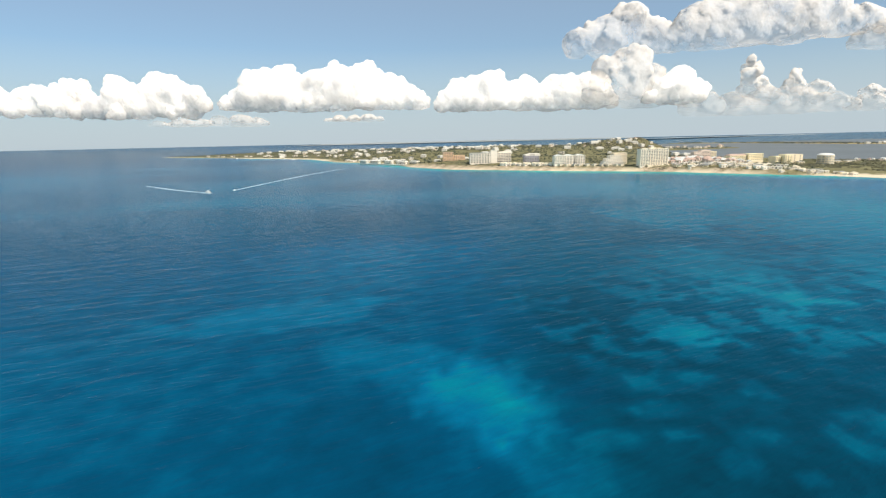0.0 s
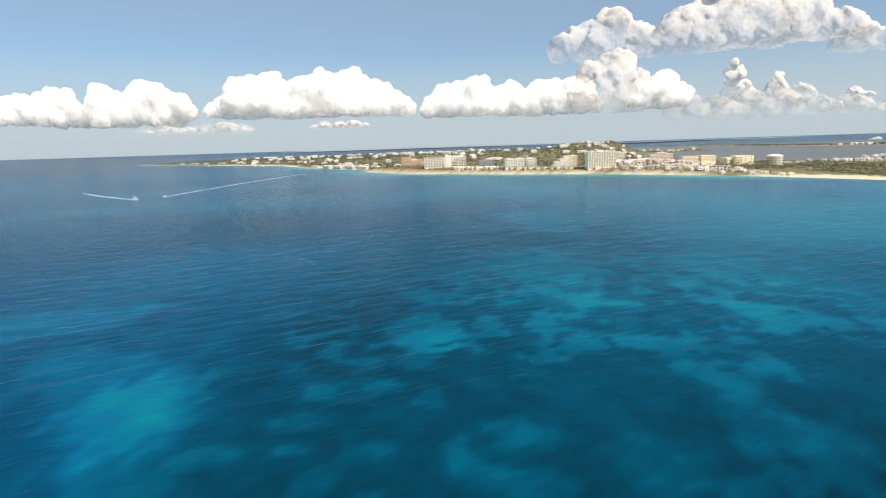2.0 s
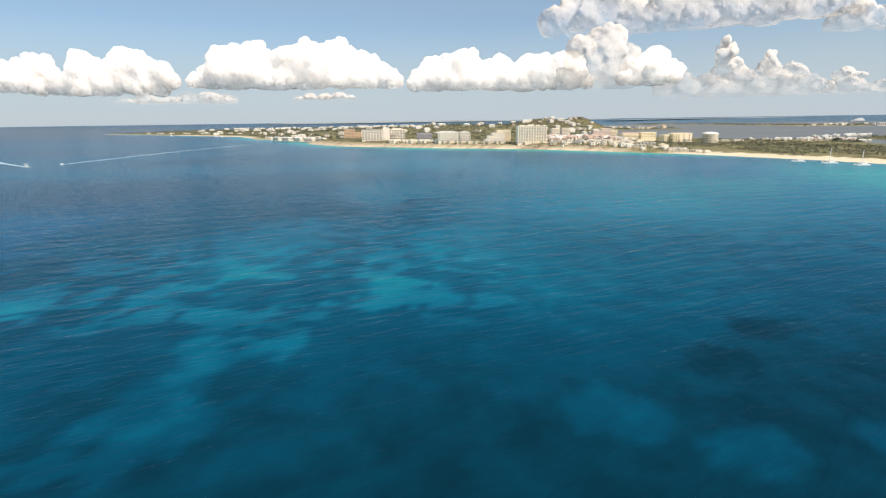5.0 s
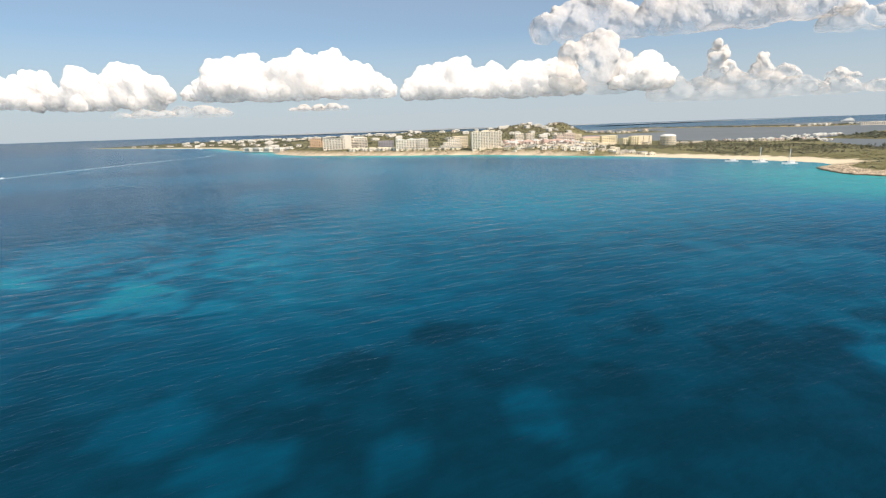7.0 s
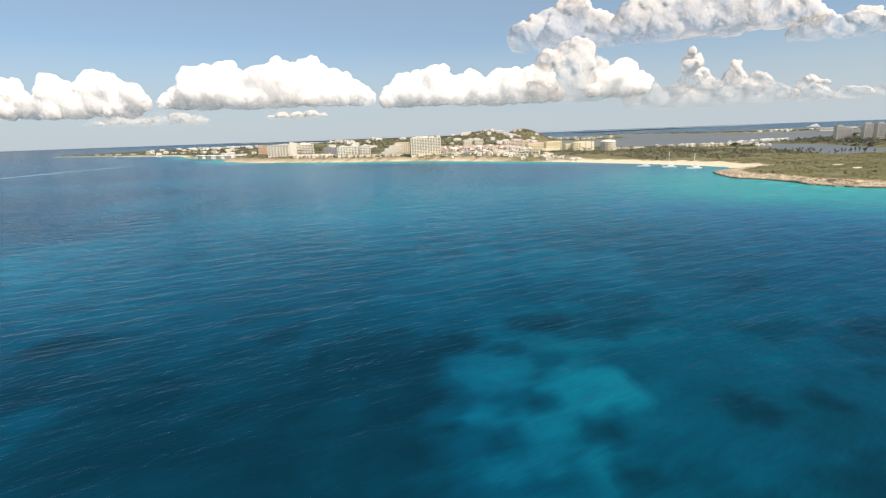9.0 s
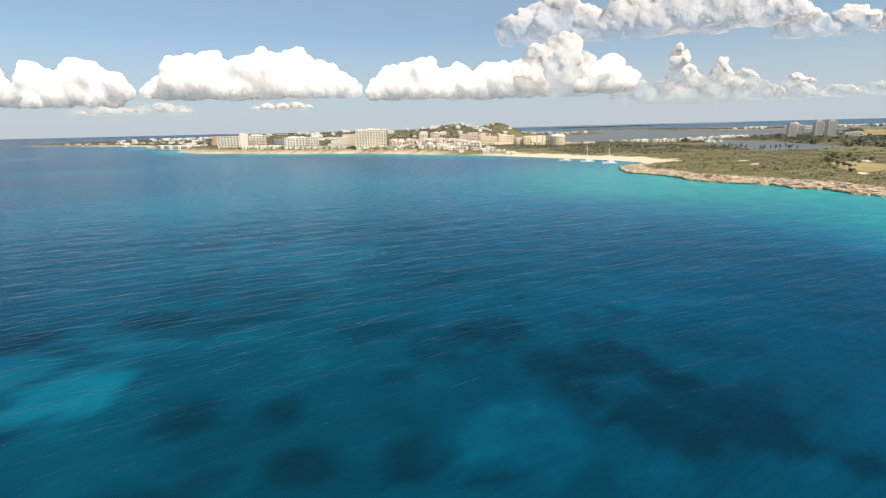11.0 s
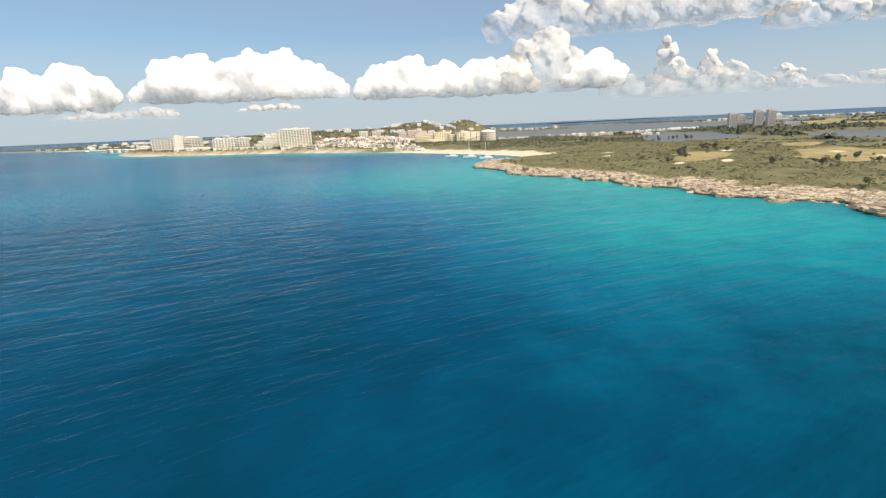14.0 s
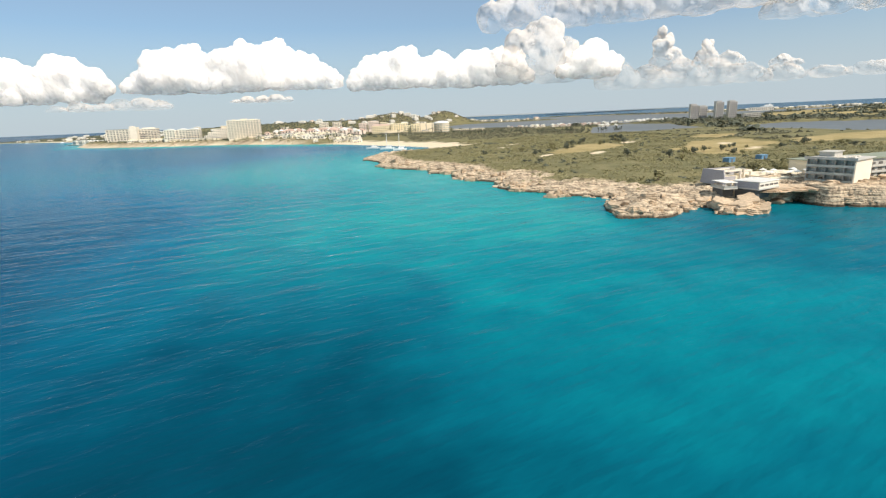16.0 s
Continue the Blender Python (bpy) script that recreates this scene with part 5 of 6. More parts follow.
cliff_restaurant()
cliff_hotel()


# ---------------------------------------------------------------- boats
def hull(name, length, beam, height, material):
    """A boat's hull, pointed at the bow (+x), with a raised sheer."""
    n, secs = 12, 9
    V, F = [], []
    for i in range(secs):
        u = i / (secs - 1)
        x = (u - 0.5) * length
        b = beam / 2 * (1 - max(0, (u - 0.45) / 0.55) ** 2.2) * (0.86 + 0.14 * min(1, u * 4))
        top = height * (0.85 + 0.35 * u * u)
        for k in range(n):
            a = math.pi * k / (n - 1)
            V.append((x, -b * math.cos(a) * (1 if 0 < k < n - 1 else 1.04), top - (top + 0.35) * math.sin(a) ** 0.7))
    for i in range(secs - 1):
        for k in range(n - 1):
            a = i * n + k
            F.append((a, a + n, a + n + 1, a + 1))
        F.append((i * n, i * n + n - 1, (i + 1) * n + n - 1, (i + 1) * n))
    F.append(tuple(range(n)))
    return mesh_of(name, V, F, material)


def catamaran(x, y, turn, mast, s, label):
    t = thing("catamaran", label, "boat", x, y, 0, turn, group="catamarans at anchor off the beach")
    hm = hull("hull", 11 * s, 1.5 * s, 1.3 * s, M_BOAT)
    for k in (-1, 1):
        under("hull", hm, t, y=k * 2.3 * s)
    under("deck", boxes("deck", M_BOAT, (-4.6 * s, 2.6 * s, -2.4 * s, 2.4 * s, 1.0 * s, 1.25 * s), bevel=0.05), t)
    cabin = under("cabin", boxes("cabin", M_BOAT, (-3.4 * s, 1.2 * s, -2.0 * s, 2.0 * s, 1.25 * s, 2.3 * s), (-4.4 * s, 0.2 * s, -1.8 * s, 1.8 * s, 2.75 * s, 2.9 * s), bevel=0.06), t)
    under("window", boxes("window", M_DARK, (-2.8 * s, 0.9 * s, -2.05 * s, -2.0 * s, 1.6 * s, 2.05 * s)), cabin, "dark cabin window")
    if mast:
        under("mast", boxes("mast", M_BOAT, (0.27 * s, 0.63 * s, -0.18 * s, 0.18 * s, 1.3 * s, 13.5 * s)), t, "tall white mast")
        under("boom", boxes("boom", M_ROOF_WHITE, (-4.2 * s, 0.4 * s, -0.16 * s, 0.16 * s, 3.1 * s, 3.45 * s)), t, "furled white sail on the boom")


def motor_boat(x, y, turn, s, label):
    t = thing("motor_boat", label, "boat", x, y, 0, turn, group="motor boats under way")
    under("hull", hull("hull", 9 * s, 2.9 * s, 1.3 * s, M_BOAT), t)
    cabin = under("cabin", boxes("cabin", M_BOAT, (-2.2 * s, 1.6 * s, -1.0 * s, 1.0 * s, 1.1 * s, 2.2 * s), (-2.6 * s, 0.8 * s, -1.1 * s, 1.1 * s, 2.75 * s, 2.9 * s), bevel=0.05), t)
    under("windscreen", boxes("windscreen", M_DARK, (1.6 * s, 1.68 * s, -0.9 * s, 0.9 * s, 1.4 * s, 2.0 * s)), cabin, "dark windscreen")
    under("bow_wave", boxes("bow_wave", M_FOAM, (-5.5 * s, 3.4 * s, -2.1 * s, 2.1 * s, 0.02, 0.3)), t, "white water along the hull")


def wake(x0, y0, x1, y1, w0, w1, bend, label, seed):
    """A ragged strip of foam behind a boat."""
    n = 60
    u = np.linspace(0, 1, n)
    dx, dy = x1 - x0, y1 - y0
    L = math.hypot(dx, dy)
    px, py = -dy / L, dx / L
    off = bend * np.sin(u * math.pi) * L
    w = (w0 + (w1 - w0) * u) * (0.45 + 1.1 * fbm(u * 22, u * 0 + seed, 3, seed)) * (1 - 0.7 * u ** 3)
    V = [(x0 + dx * a + px * (o + k * b), y0 + dy * a + py * (o + k * b), 0.06) for a, o, b in zip(u, off, w) for k in (-1, 1)]
    F = [(2 * i, 2 * i + 1, 2 * i + 3, 2 * i + 2) for i in range(n - 1)]
    tagged(new("wake", mesh_of("wake", V, F, M_FOAM)), label, "wake", kind="stuff")


catamaran(558, 434, 160, False, 0.95, "white motor catamaran at anchor in the bay")
catamaran(570, 413, 165, True, 1.0, "white sailing catamaran with a bare mast at anchor")
catamaran(579, 390, 172, True, 0.95, "white sailing catamaran with sail furled near the rocks")
motor_boat(-203, 584, -45, 1.2, "white motor boat speeding across the sea")
motor_boat(-183, 610, -104, 0.55, "small motor boat at the head of a long wake")
wake(-206, 588, -328, 716, 1.7, 1.9, 0.02, "fading white wake behind the motor boat", 4)
wake(-183, 612, -86, 1030, 1.5, 2.2, 0.02, "long white wake leading back to the headland", 9)
for x, y in ((-520, 1800), (-290, 1560), (-330, 1640)):
    motor_boat(x, y, 20, 0.9, "small white boat moored off the point")


def cruise_ship(x, y, turn):
    t = thing("cruise_ship", "white cruise ship lying far off beyond the lagoon", "ship", x, y, 0.5, turn)
    under("hull", hull("hull", 62, 10, 6, M_BOAT), t)
    under("deckhouse", boxes("deckhouse", M_BOAT, (-26, 18, -4.4, 4.4, 6, 10), (-24, 12, -4, 4, 10, 13), (-20, 6, -3.6, 3.6, 13, 15)), t)
    under("funnel", boxes("funnel", M_ROOF_WHITE, (-14, -9, -1.5, 1.5, 15, 18.5)), t)
    for z in (7.3, 11.2):
        under("window_band", boxes("window_band", M_DARK, (-25, 16, -4.5, -4.42, z, z + 1.0)), t)


cruise_ship(2600, 2415, 160)


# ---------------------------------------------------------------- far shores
# blue-grey of the air haze, put into the far land's base colour
M_FAR = mat("hazy_coast", (0.30, 0.335, 0.35), 0.95, vary=0.25, scale=0.01, spec=0.0)


def far_ridge(name, label, x0, x1, y, top, seed, thick=90):
    n = 120
    xs = np.linspace(x0, x1, n)
    ys = np.linspace(y - thick, y + thick, 7)
    X, Y = np.meshgrid(xs, ys)
    u = (X - x0) / (x1 - x0)
    Z = 16 + (top - 16) * (0.4 + 0.9 * fbm(u * 9, Y * 0 + seed, 3, seed)) * smooth(0, 0.12, u) * smooth(1, 0.9, u) * (1 - ((Y - y) / thick) ** 2)
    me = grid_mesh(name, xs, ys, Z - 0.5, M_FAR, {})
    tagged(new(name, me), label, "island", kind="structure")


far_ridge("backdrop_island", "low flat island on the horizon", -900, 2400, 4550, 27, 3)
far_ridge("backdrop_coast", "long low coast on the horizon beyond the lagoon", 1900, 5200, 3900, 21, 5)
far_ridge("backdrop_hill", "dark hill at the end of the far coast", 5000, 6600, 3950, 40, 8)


# ---------------------------------------------------------------- plants
def leaf_clumps(name, label, points, leaves, material, seed):
    """Many bushes in one mesh: points are x, y, z, radius, height; each bush is a heap of tilted leaf sprays."""
    rng = np.random.default_rng(seed)
    P = np.asarray(points, float)
    n = len(P) * leaves
    base = np.repeat(P, leaves, 0)
    w = rng.normal(size=(n, 3))
    w[:, 2] = np.abs(w[:, 2])
    w /= np.linalg.norm(w, axis=1)[:, None]
    r = base[:, 3:4] * rng.uniform(0.45, 1.1, (n, 1))
    c = base[:, :3] + w * np.concatenate([r, r, base[:, 4:5] * rng.uniform(0.5, 1.15, (n, 1))], 1)
    size = base[:, 3:4] * rng.uniform(0.28, 0.6, (n, 1))
    a = rng.normal(size=(n, 3))
    a -= w * (a * w).sum(1)[:, None] * 0.7
    a /= np.linalg.norm(a, axis=1)[:, None]
    b = np.cross(w + rng.normal(size=(n, 3)) * 0.5, a)
    b /= np.linalg.norm(b, axis=1)[:, None]
    sag = np.zeros((n, 3))
    sag[:, 2:] = size * 0.45
    V = np.stack([c - a * size, c + b * size * 0.7 + sag * 0.3, c + a * size, c - b * size * 0.7 + sag * 0.3, c + w * size * 0.5], 1).reshape(-1, 3)
    k = np.arange(n)[:, None] * 5
    F = np.concatenate([k + [0, 3, 4], k + [3, 2, 4], k + [2, 1, 4], k + [1, 0, 4]], 0)
    tagged(new(name, mesh_of(name, V, F, material)), label, "plants", kind="stuff")


def scrub_points(count, box, size, seed, test):
    rng = np.random.default_rng(seed)
    X, Y = rng.uniform(box[0], box[1], count * 3), rng.uniform(box[2], box[3], count * 3)
    h, d, cover = land_at(X, Y, True)
    ok = test(X, Y, h, d, cover, rng.random(len(X)))
    X, Y, h = X[ok][:count], Y[ok][:count], h[ok][:count]
    r = rng.uniform(size[0], size[1], len(X)) * (0.7 + 0.6 * fbm(X / 20, Y / 20, 2, seed))
    return np.stack([X, Y, h - 0.15 * r, r, r * rng.uniform(0.55, 0.95, len(X))], 1)


def clear_of_houses(X, Y):
    return ~((X > 630) & (X < 700) & (Y < 116)) & ~((X > 636) & (X < 672) & (Y < 113))


def open_shore(X, Y):
    """False on the open meadow before the two ponds."""
    wet = np.full(np.shape(X), -1e9)
    for k in (12, 30, 50, 72, 95):
        for pond in (POND_A, POND_B):
            wet = np.maximum(wet, shore_distance(pond, X + 0.5 * k, Y + 0.86 * k))
    return wet < 0


bare = lambda c: (c["rock"] < 0.4) & (c["sand"] < 0.3)
leaf_clumps("scrub", "low green coastal scrub on the headland", scrub_points(
    19000, (555, 800, 100, 450), (0.28, 0.72), 1, lambda X, Y, h, d, c, u: (d > 9) & bare(c) & (c["turf"] < 0.4) & clear_of_houses(X, Y) & (fbm(X / 9, Y / 9, 3, 66) > 0.36)), 11, M_LEAF, 1)
leaf_clumps("scrub", "dry scrub tufts among the shore rocks", scrub_points(
    700, (580, 700, 95, 300), (0.3, 0.8), 2, lambda X, Y, h, d, c, u: (d > 7) & (c["rock"] > 0.3) & clear_of_houses(X, Y) & (fbm(X / 6, Y / 6, 3, 68) > 0.52)), 10, M_LEAF, 2)
leaf_clumps("scrub", "taller dark bushes in belts across the headland", scrub_points(
    420, (575, 800, 115, 420), (0.7, 1.4), 9, lambda X, Y, h, d, c, u: (d > 14) & bare(c) & (c["turf"] < 0.3) & clear_of_houses(X, Y) & (fbm(X / 26, Y / 13, 3, 61) > 0.56)), 15, M_LEAF_DARK, 9)
leaf_clumps("woodland", "dark belt of trees behind the bay and golf course", scrub_points(
    6200, (600, 1150, 250, 860), (0.9, 2.1), 3, lambda X, Y, h, d, c, u: (d > 22) & ((Y > 455) | (X > 790)) & (h > 0.3) & bare(c) & (c["turf"] < 0.5) & (open_shore(X, Y) | (u < 0.06)) & (fbm(X / 45, Y / 28, 3, 70) > 0.43)), 10, M_LEAF_MIXED, 3)
leaf_clumps("woodland", "scattered trees between the hotels", scrub_points(
    2600, (40, 620, 640, 960), (0.9, 2.1), 4, lambda X, Y, h, d, c, u: (d > 14) & (h > 0.5) & (c["sand"] < 0.3) & (fbm(X / 25, Y / 25, 3, 72) > 0.42)), 10, M_LEAF_DARK, 4)
leaf_clumps("scrub", "bushes on the low bluff under the hotels", scrub_points(
    5600, (60, 560, 560, 1000), (0.5, 1.3), 10, lambda X, Y, h, d, c, u: (d > 4) & (d < 36) & (c["sand"] < 0.6) & (fbm(X / 12, Y / 12, 3, 63) > 0.40)), 9, M_LEAF, 10)
leaf_clumps("woodland", "scrubby woods over the low hills", scrub_points(
    13500, (-900, 1300, 980, 2500), (1.8, 3.8), 5, lambda X, Y, h, d, c, u: (d > 25) & (c["sand"] < 0.3)), 9, M_LEAF_DARK, 5)
leaf_clumps("woodland", "thick scrub on the two cone hills", scrub_points(
    3200, (540, 920, 1290, 1740), (1.4, 2.8), 7, lambda X, Y, h, d, c, u: (h > 12) & (d > 5)), 9, M_LEAF_DRY, 7)
leaf_clumps("woodland", "low trees on the far spit", scrub_points(
    1500, (1420, 2600, 1620, 2580), (3.0, 5.5), 8, lambda X, Y, h, d, c, u: shore_distance(SPIT, X, Y) > 5), 8, M_LEAF_DARK, 8)
leaf_clumps("woodland", "woods and bushes on the plain by the lagoon", scrub_points(
    5000, (850, 2600, -100, 1400), (2.5, 6.0), 6, lambda X, Y, h, d, c, u: (d > 20) & (h > 0.3) & (c["turf"] < 0.5) & (open_shore(X, Y) | (u < 0.04)) & (fbm(X / 90, Y / 45, 3, 74) > 0.47)), 10, M_LEAF_DARK, 6)


def trunk_mesh(name, h, r, bends, seed, limbs=3):
    """A tapered trunk with limbs."""
    rng = np.random.default_rng(seed)
    V, F = [], []

    def limb(p, q, r0, r1, steps=5, sides=6):
        start = len(V)
        for i in range(steps + 1):
            u = i / steps
            c = [p[k] * (1 - u) + q[k] * u + (bends * math.sin(u * 3.1) if k < 2 else 0) for k in range(3)]
            for s in range(sides):
                a = 2 * math.pi * s / sides
                rr = r0 * (1 - u) + r1 * u
                V.append((c[0] + rr * math.cos(a), c[1] + rr * math.sin(a), c[2]))
        for i in range(steps):
            for s in range(sides):
                a, b = start + i * sides + s, start + i * sides + (s + 1) % sides
                F.append((a, b, b + sides, a + sides))

    limb((0, 0, -0.4), (0.1, 0, h), r, r * 0.45)
    for k in range(limbs):
        a = rng.uniform(0, 6.28)
        limb((0, 0, h * rng.uniform(0.5, 0.8)), (h * 0.4 * math.cos(a), h * 0.4 * math.sin(a), h * rng.uniform(0.95, 1.15)), r * 0.5, r * 0.15, 4, 5)
    return mesh_of(name, V, F, M_BARK)


def crown_mesh(name, r, tall, leaves, material, seed, spiky=0.0):
    rng = np.random.default_rng(seed)
    V, F = [], []
    lobes = [(rng.normal(0, r * 0.42, 2), rng.uniform(0.1, 0.9) * tall, r * rng.uniform(0.4, 0.7)) for k in range(7)]
    for k in range(leaves):
        (ox, oy), oz, lr = lobes[k % 7]
        shrink = 1 - spiky * oz / tall
        w = rng.normal(size=3)
        w /= np.linalg.norm(w)
        c = np.array([ox * shrink, oy * shrink, oz]) + w * lr * rng.uniform(0.6, 1.05) * np.array([shrink, shrink, 0.8])
        a = rng.normal(size=3)
        a /= np.linalg.norm(a)
        b = np.cross(w, a)
        s = r * rng.uniform(0.12, 0.22)
        i = len(V)
        V += [c - a * s, c + b * s * 0.7, c + a * s, c - b * s * 0.7]
        F.append((i, i + 1, i + 2, i + 3))
    return mesh_of(name, np.array(V), F, material)


def tree(label, h, r, tall, material, seed, group, spiky=0.0):
    t = thing("tree", label, "tree", group=group)
    under("trunk", trunk_mesh("trunk", h, r * 0.09, 0.15, seed), t)
    under("crown", crown_mesh("crown", r, tall, 260, material, seed, spiky), t, z=h * 0.65)
    return t


def palm(label, h, seed, group):
    t = thing("palm_tree", label, "palm", group=group)
    under("trunk", trunk_mesh("trunk", h, 0.14, 0.25, seed, 0), t)
    rng = np.random.default_rng(seed)
    V, F = [], []
    for k in range(13):
        a, lift, L = 2 * math.pi * k / 13 + rng.uniform(-0.15, 0.15), rng.uniform(0.2, 0.9), h * rng.uniform(0.38, 0.5)
        prev = None
        for i in range(6):
            u = i / 5
            x, z = L * u, L * (lift * u - 1.05 * u * u)
            wd = 0.10 * L * math.sin(math.pi * min(u * 0.9 + 0.1, 1))
            row = []
            for s in (-1, 0, 1):
                row.append(len(V))
                V.append((x * math.cos(a) - s * wd * math.sin(a), x * math.sin(a) + s * wd * math.cos(a), z - abs(s) * wd * 0.6))
            if prev:
                F += [(prev[0], prev[1], row[1], row[0]), (prev[1], prev[2], row[2], row[1])]
            prev = row
    under("crown", mesh_of("crown", np.array(V), F, M_PALM), t, "drooping palm fronds", z=h - 0.05)
    return t


def plant_trees():
    rng = np.random.default_rng(12)
    kinds = [tree("broad dark green tree with an uneven crown", 2.2, 2.2, 2.4, M_LEAF_DARK, 1, "trees along the golf course"),
             tree("rounded green shrub tree", 1.4, 1.7, 1.6, M_LEAF, 2, "trees along the golf course"),
             tree("tall thin casuarina tree", 4.0, 1.6, 6.0, M_LEAF_DARK, 3, "casuarinas behind the beach", 0.6),
             palm("slender coconut palm with drooping fronds", 6.0, 4, "palms by the resort"),
             palm("short palm with a full head of fronds", 4.0, 5, "palms by the resort")]
    used = set()

    def put(k, x, y, s):
        m = pose(x, y, ground_z(x, y) - 0.1, 0, 0, rng.uniform(0, 360)) @ Matrix.Scale(s, 4)
        if k in used:
            copy_thing(kinds[k], m).matrix_basis = m
        else:
            used.add(k)
            kinds[k].matrix_world = m

    for i in range(48):
        a, b = ((640, 235), (735, 330)) if i % 2 else ((670, 190), (790, 205))
        u = rng.uniform(0, 1)
        x, y = a[0] + (b[0] - a[0]) * u + rng.normal(0, 9), a[1] + (b[1] - a[1]) * u + rng.normal(0, 9)
        put(int(rng.integers(0, 2)), x, y, rng.uniform(0.5, 1.15))
    for x, y in ((676, 117), (679, 121), (684, 125), (673, 124), (693, 128), (700, 134), (668, 130), (662, 128), (655, 120), (640, 122)):
        put(int(rng.integers(0, 2)), x, y, rng.uniform(0.7, 1.2))
    for i in range(70):
        u = rng.uniform(0, 0.82)
        put(2, 640 + 150 * u + rng.uniform(-15, 15), 560 - 150 * u + rng.uniform(-30, 50), rng.uniform(0.45, 0.95))
    for i in range(12):
        put(2, 752 + 3.2 * i + rng.uniform(-3, 3), 428 + rng.uniform(-6, 8), rng.uniform(0.55, 0.9))
    for i in range(76):
        x = rng.uniform(400, 540)
        put(3 + int(rng.integers(0, 2)), x, 1075 - x + rng.uniform(20, 95), rng.uniform(0.6, 1.1))
    for i in range(14):
        put(3, rng.uniform(360, 410), rng.uniform(700, 708), rng.uniform(0.7, 1.0))
    for i in range(24):
        put(3 + int(rng.integers(0, 2)), rng.uniform(590, 690), rng.uniform(690, 745), rng.uniform(0.7, 1.1))


plant_trees()


# ---------------------------------------------------------------- boulders along the rocky shore
def boulders():
    rng = np.random.default_rng(8)
    shapes = []
    for k in range(5):
        v, f = ICO3
        q = v * (0.6 + 0.8 * fbm(v[:, 0] * 1.4 + k * 7 + v[:, 2], v[:, 1] * 1.4 - v[:, 2], 3, k))[:, None] * np.array([1.25, 0.95, 0.7])
        q = np.round(q * 3.0) / 3.0 * 0.65 + q * 0.35
        shapes.append(mesh_of("boulder", q, f, M_ROCK))
    line = np.array(COAST_BAY[-4:] + COAST_ROCK)
    for i in range(90):
        k = rng.integers(0, len(line) - 1)
        u = rng.random()
        x, y = line[k] * (1 - u) + line[k + 1] * u
        inward = rng.uniform(0.5, 9) if i % 3 else rng.uniform(-0.8, 1.2)
        x, y = x + inward * 0.8, y + inward * 0.35
        if not clear_of_houses(np.array([x]), np.array([y]))[0]:
            continue
        z = max(float(land_at(np.array([x]), np.array([y]))[0][0]), -0.2)
        s = rng.uniform(0.4, 1.1)
        ob = new("boulder", shapes[int(rng.integers(0, 5))])
        ob.matrix_world = pose(x, y, z - 0.1 * s, rng.uniform(-20, 20), rng.uniform(-20, 20), rng.uniform(0, 360)) @ Matrix.Scale(s, 4)
        tagged(ob, "weathered pale limestone boulder on the rocky shore", "rock", "shore boulders")


boulders()


def slab_mesh(seed, layers=4, sides=11, tall=0.62):
    """A broken block of bedded limestone: ragged beds of uneven reach lie on one another, with a cracked top."""
    rng = np.random.default_rng(seed)
    reach = 0.72 + 0.5 * rng.random(sides)
    V, F = [], []
    z = -tall * 0.6
    for k in range(layers):
        grow = (0.86, 1.06, 0.98, 0.80, 0.6)[k % 5] * rng.uniform(0.94, 1.06)
        thick = tall / layers * rng.uniform(0.7, 1.4)
        own = reach * grow * (1 + rng.normal(0, 0.09, sides))
        off = rng.normal(0, 0.05, 2)
        start = len(V)
        for zz, inset in ((z, 0.95), (z + thick * 0.82, 1.0), (z + thick, 0.9)):
            for i in range(sides):
                a = 2 * math.pi * (i + 0.3 * math.sin(i * 5 + seed)) / sides
                V.append((own[i] * inset * math.cos(a) + off[0], 0.72 * own[i] * inset * math.sin(a) + off[1], zz + rng.normal(0, 0.025)))
        for ring in range(2):
            for i in range(sides):
                p, q = start + ring * sides + i, start + ring * sides + (i + 1) % sides
                F.append((p, q, q + sides, p + sides))
        V.append((off[0], off[1], z + thick * rng.uniform(0.95, 1.2)))
        for i in range(sides):
            F.append((start + 2 * sides + i, start + 2 * sides + (i + 1) % sides, len(V) - 1))
        z += thick * 0.92
    return mesh_of("rock_ledge", np.array(V), F, M_ROCK)


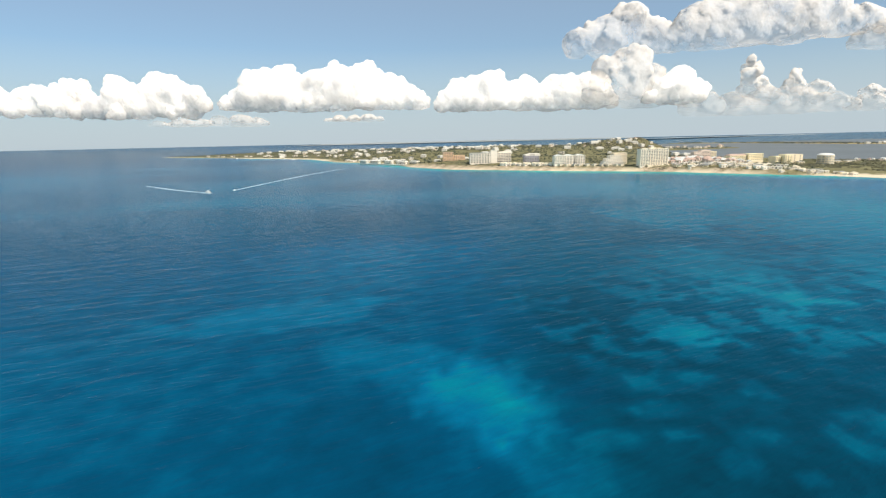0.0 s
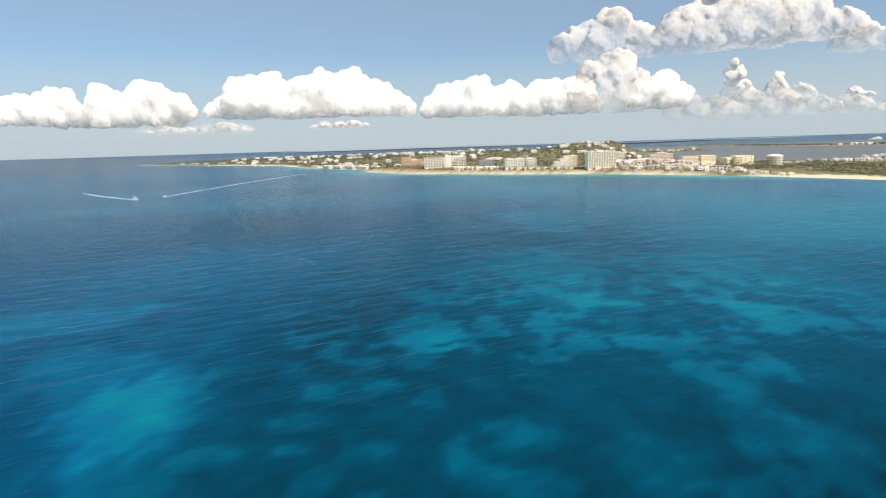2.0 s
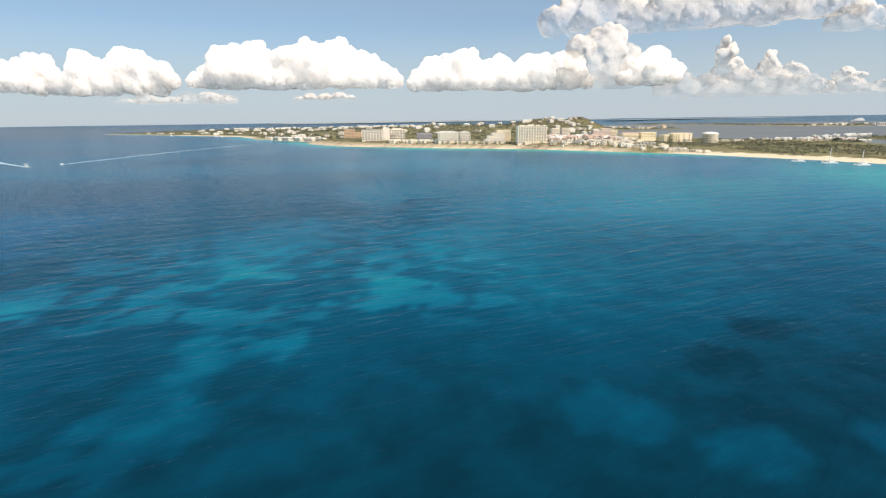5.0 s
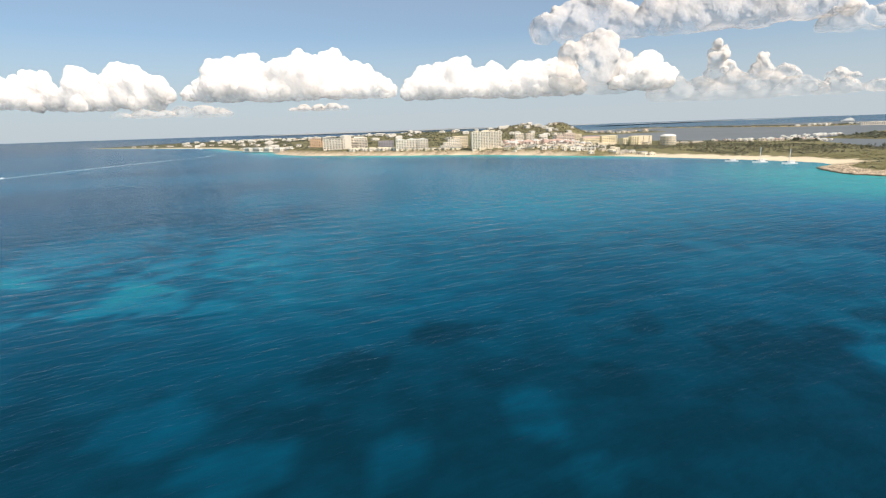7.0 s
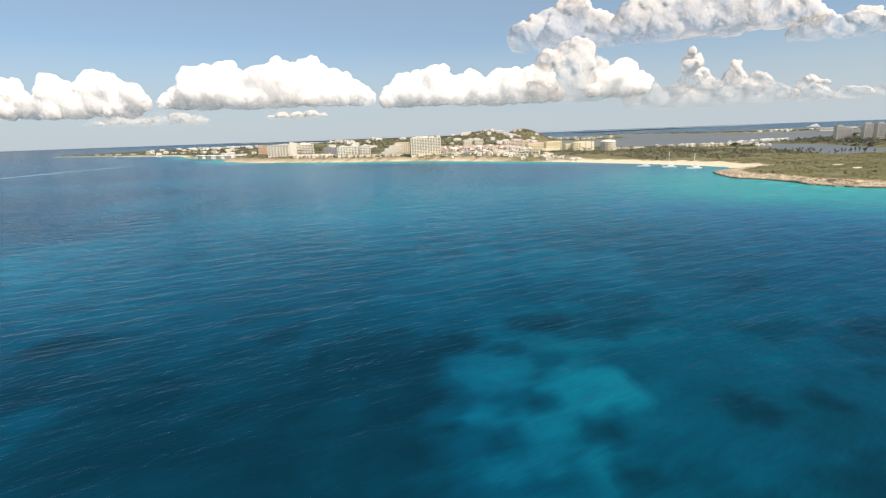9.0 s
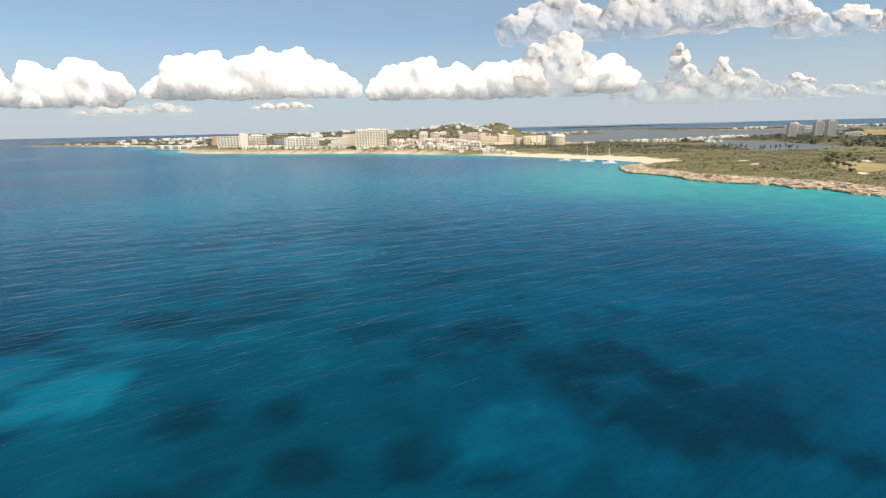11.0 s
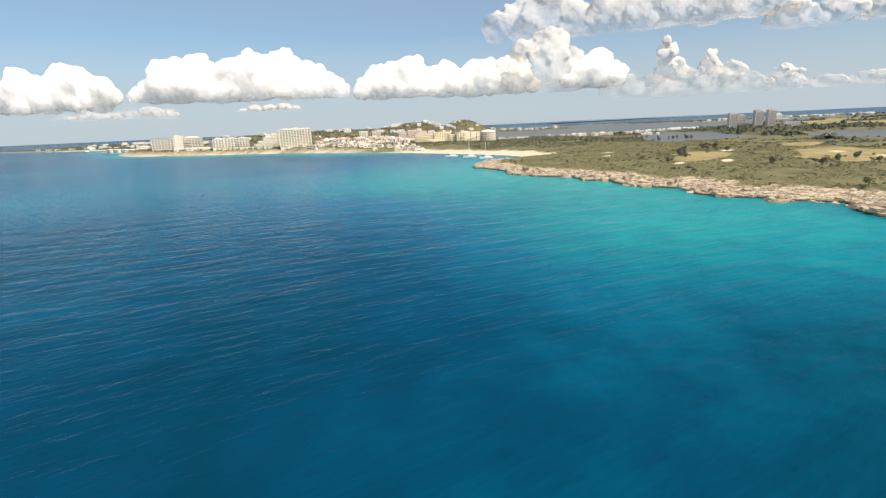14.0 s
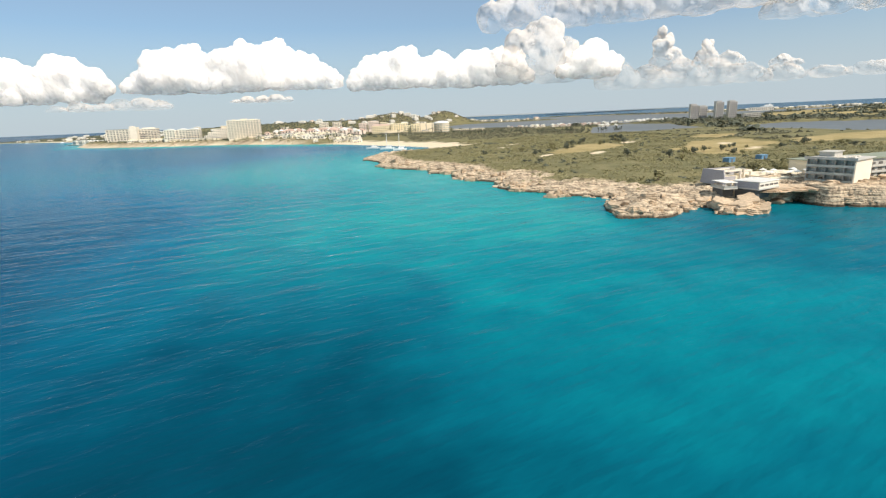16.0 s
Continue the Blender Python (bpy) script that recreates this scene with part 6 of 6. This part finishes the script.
def rock_ledges():
    """Flat blocks of limestone, broken off along the shore and jutting from the cliff."""
    rng = np.random.default_rng(18)
    shapes = [slab_mesh(k + 60, 3 + k % 3, 10 + k % 4, 0.5 + 0.08 * k) for k in range(6)]
    line = np.array(COAST_BAY[-3:] + COAST_ROCK, float)
    seg = np.linalg.norm(np.diff(line, axis=0), axis=1)
    along = np.cumsum(np.r_[0, seg])
    for i in range(230):
        s = rng.uniform(0, along[-1])
        k = int(np.searchsorted(along, s) - 1)
        k = min(max(k, 0), len(seg) - 1)
        u = (s - along[k]) / seg[k]
        p, q = line[k], line[k + 1]
        t = (q - p) / seg[k]
        inward = np.array([-t[1], t[0]])
        deep = rng.uniform(-0.8, 1.5) if i % 2 else rng.uniform(1.5, 14)
        x, y = p + t * seg[k] * u + inward * deep
        if 638 < x < 672 and y > 86.5 and deep > 1.5:
            continue
        top = float(land_at(np.array([x]), np.array([y]))[0][0])
        z = rng.uniform(0.1, max(top, 0.6)) if deep < 1.5 else top
        size = rng.uniform(0.7, 2.3)
        ob = new("rock_ledge", shapes[int(rng.integers(0, 6))])
        ob.matrix_world = pose(x, y, z, rng.uniform(-9, 9), rng.uniform(-9, 9), math.degrees(math.atan2(t[1], t[0])) + rng.uniform(-25, 25)) @ Matrix.Scale(size, 4)
        tagged(ob, "flat broken ledge of pale limestone by the water", "rock", "limestone ledges")
    for x, y, z, s, turn in ((637.5, 82.5, 0.9, 4.2, 15), (640.5, 85.0, 1.9, 3.6, 30), (634.5, 86, 1.6, 3.0, 60), (641, 81.5, 0.4, 3.4, 10)):
        ob = new("rock_ledge", shapes[int(s) % 6])
        ob.matrix_world = pose(x, y, z, 4, -6, turn) @ Matrix.Scale(s, 4)
        tagged(ob, "big sunlit limestone slab under the pavilion", "rock", "limestone ledges")


rock_ledges()


def cliff_face():
    """Ledges that jut from the cliff under the hotel, and the brow over the sea cave."""
    rng = np.random.default_rng(28)
    shapes = [slab_mesh(k + 80, 4, 12, 1.5) for k in range(4)]
    for i in range(46):
        u = rng.random()
        x, y = 660 + 30 * u, 82 - 16 * u + rng.uniform(-0.5, 0.7)
        ob = new("rock_ledge", shapes[i % 4])
        ob.matrix_world = pose(x, y, rng.uniform(0.2, 4.0), rng.uniform(-8, 8), rng.uniform(-8, 8), -28 + rng.uniform(-20, 20)) @ Matrix.Diagonal((rng.uniform(0.9, 2.2), rng.uniform(0.5, 1.0), rng.uniform(0.3, 0.8), 1))
        tagged(ob, "weathered limestone ledge on the cliff face", "rock", "limestone ledges")
    for x, y, z, sx, sy, sz, turn in ((651.5, 92.5, 3.55, 6.6, 10.5, 0.5, 8), (657.5, 88.5, 3.7, 4.0, 6.0, 0.6, -30), (649, 89.5, 3.45, 4.2, 5.0, 0.5, 25)):
        ob = new("rock_ledge", shapes[1])
        ob.matrix_world = pose(x, y, z, 2, -2, turn) @ Matrix.Diagonal((sx, sy, sz, 1))
        tagged(ob, "overhanging limestone brow above a dark sea cave", "rock", "limestone ledges")
    for i in range(13):
        u = i / 12
        ob = new("rock_ledge", shapes[i % 4])
        ob.matrix_world = pose(644.5 + 15 * u, 91.5 + 1.2 * math.sin(u * 9) - 1.5 * u, 0.5 + 1.5 * (i % 3) * 0.6, rng.uniform(-10, 10), rng.uniform(-10, 10), rng.uniform(0, 360)) @ Matrix.Diagonal((2.2, 2.2, 0.9, 1))
        tagged(ob, "dark wet limestone in the shade of the sea cave", "rock", "limestone ledges")


cliff_face()
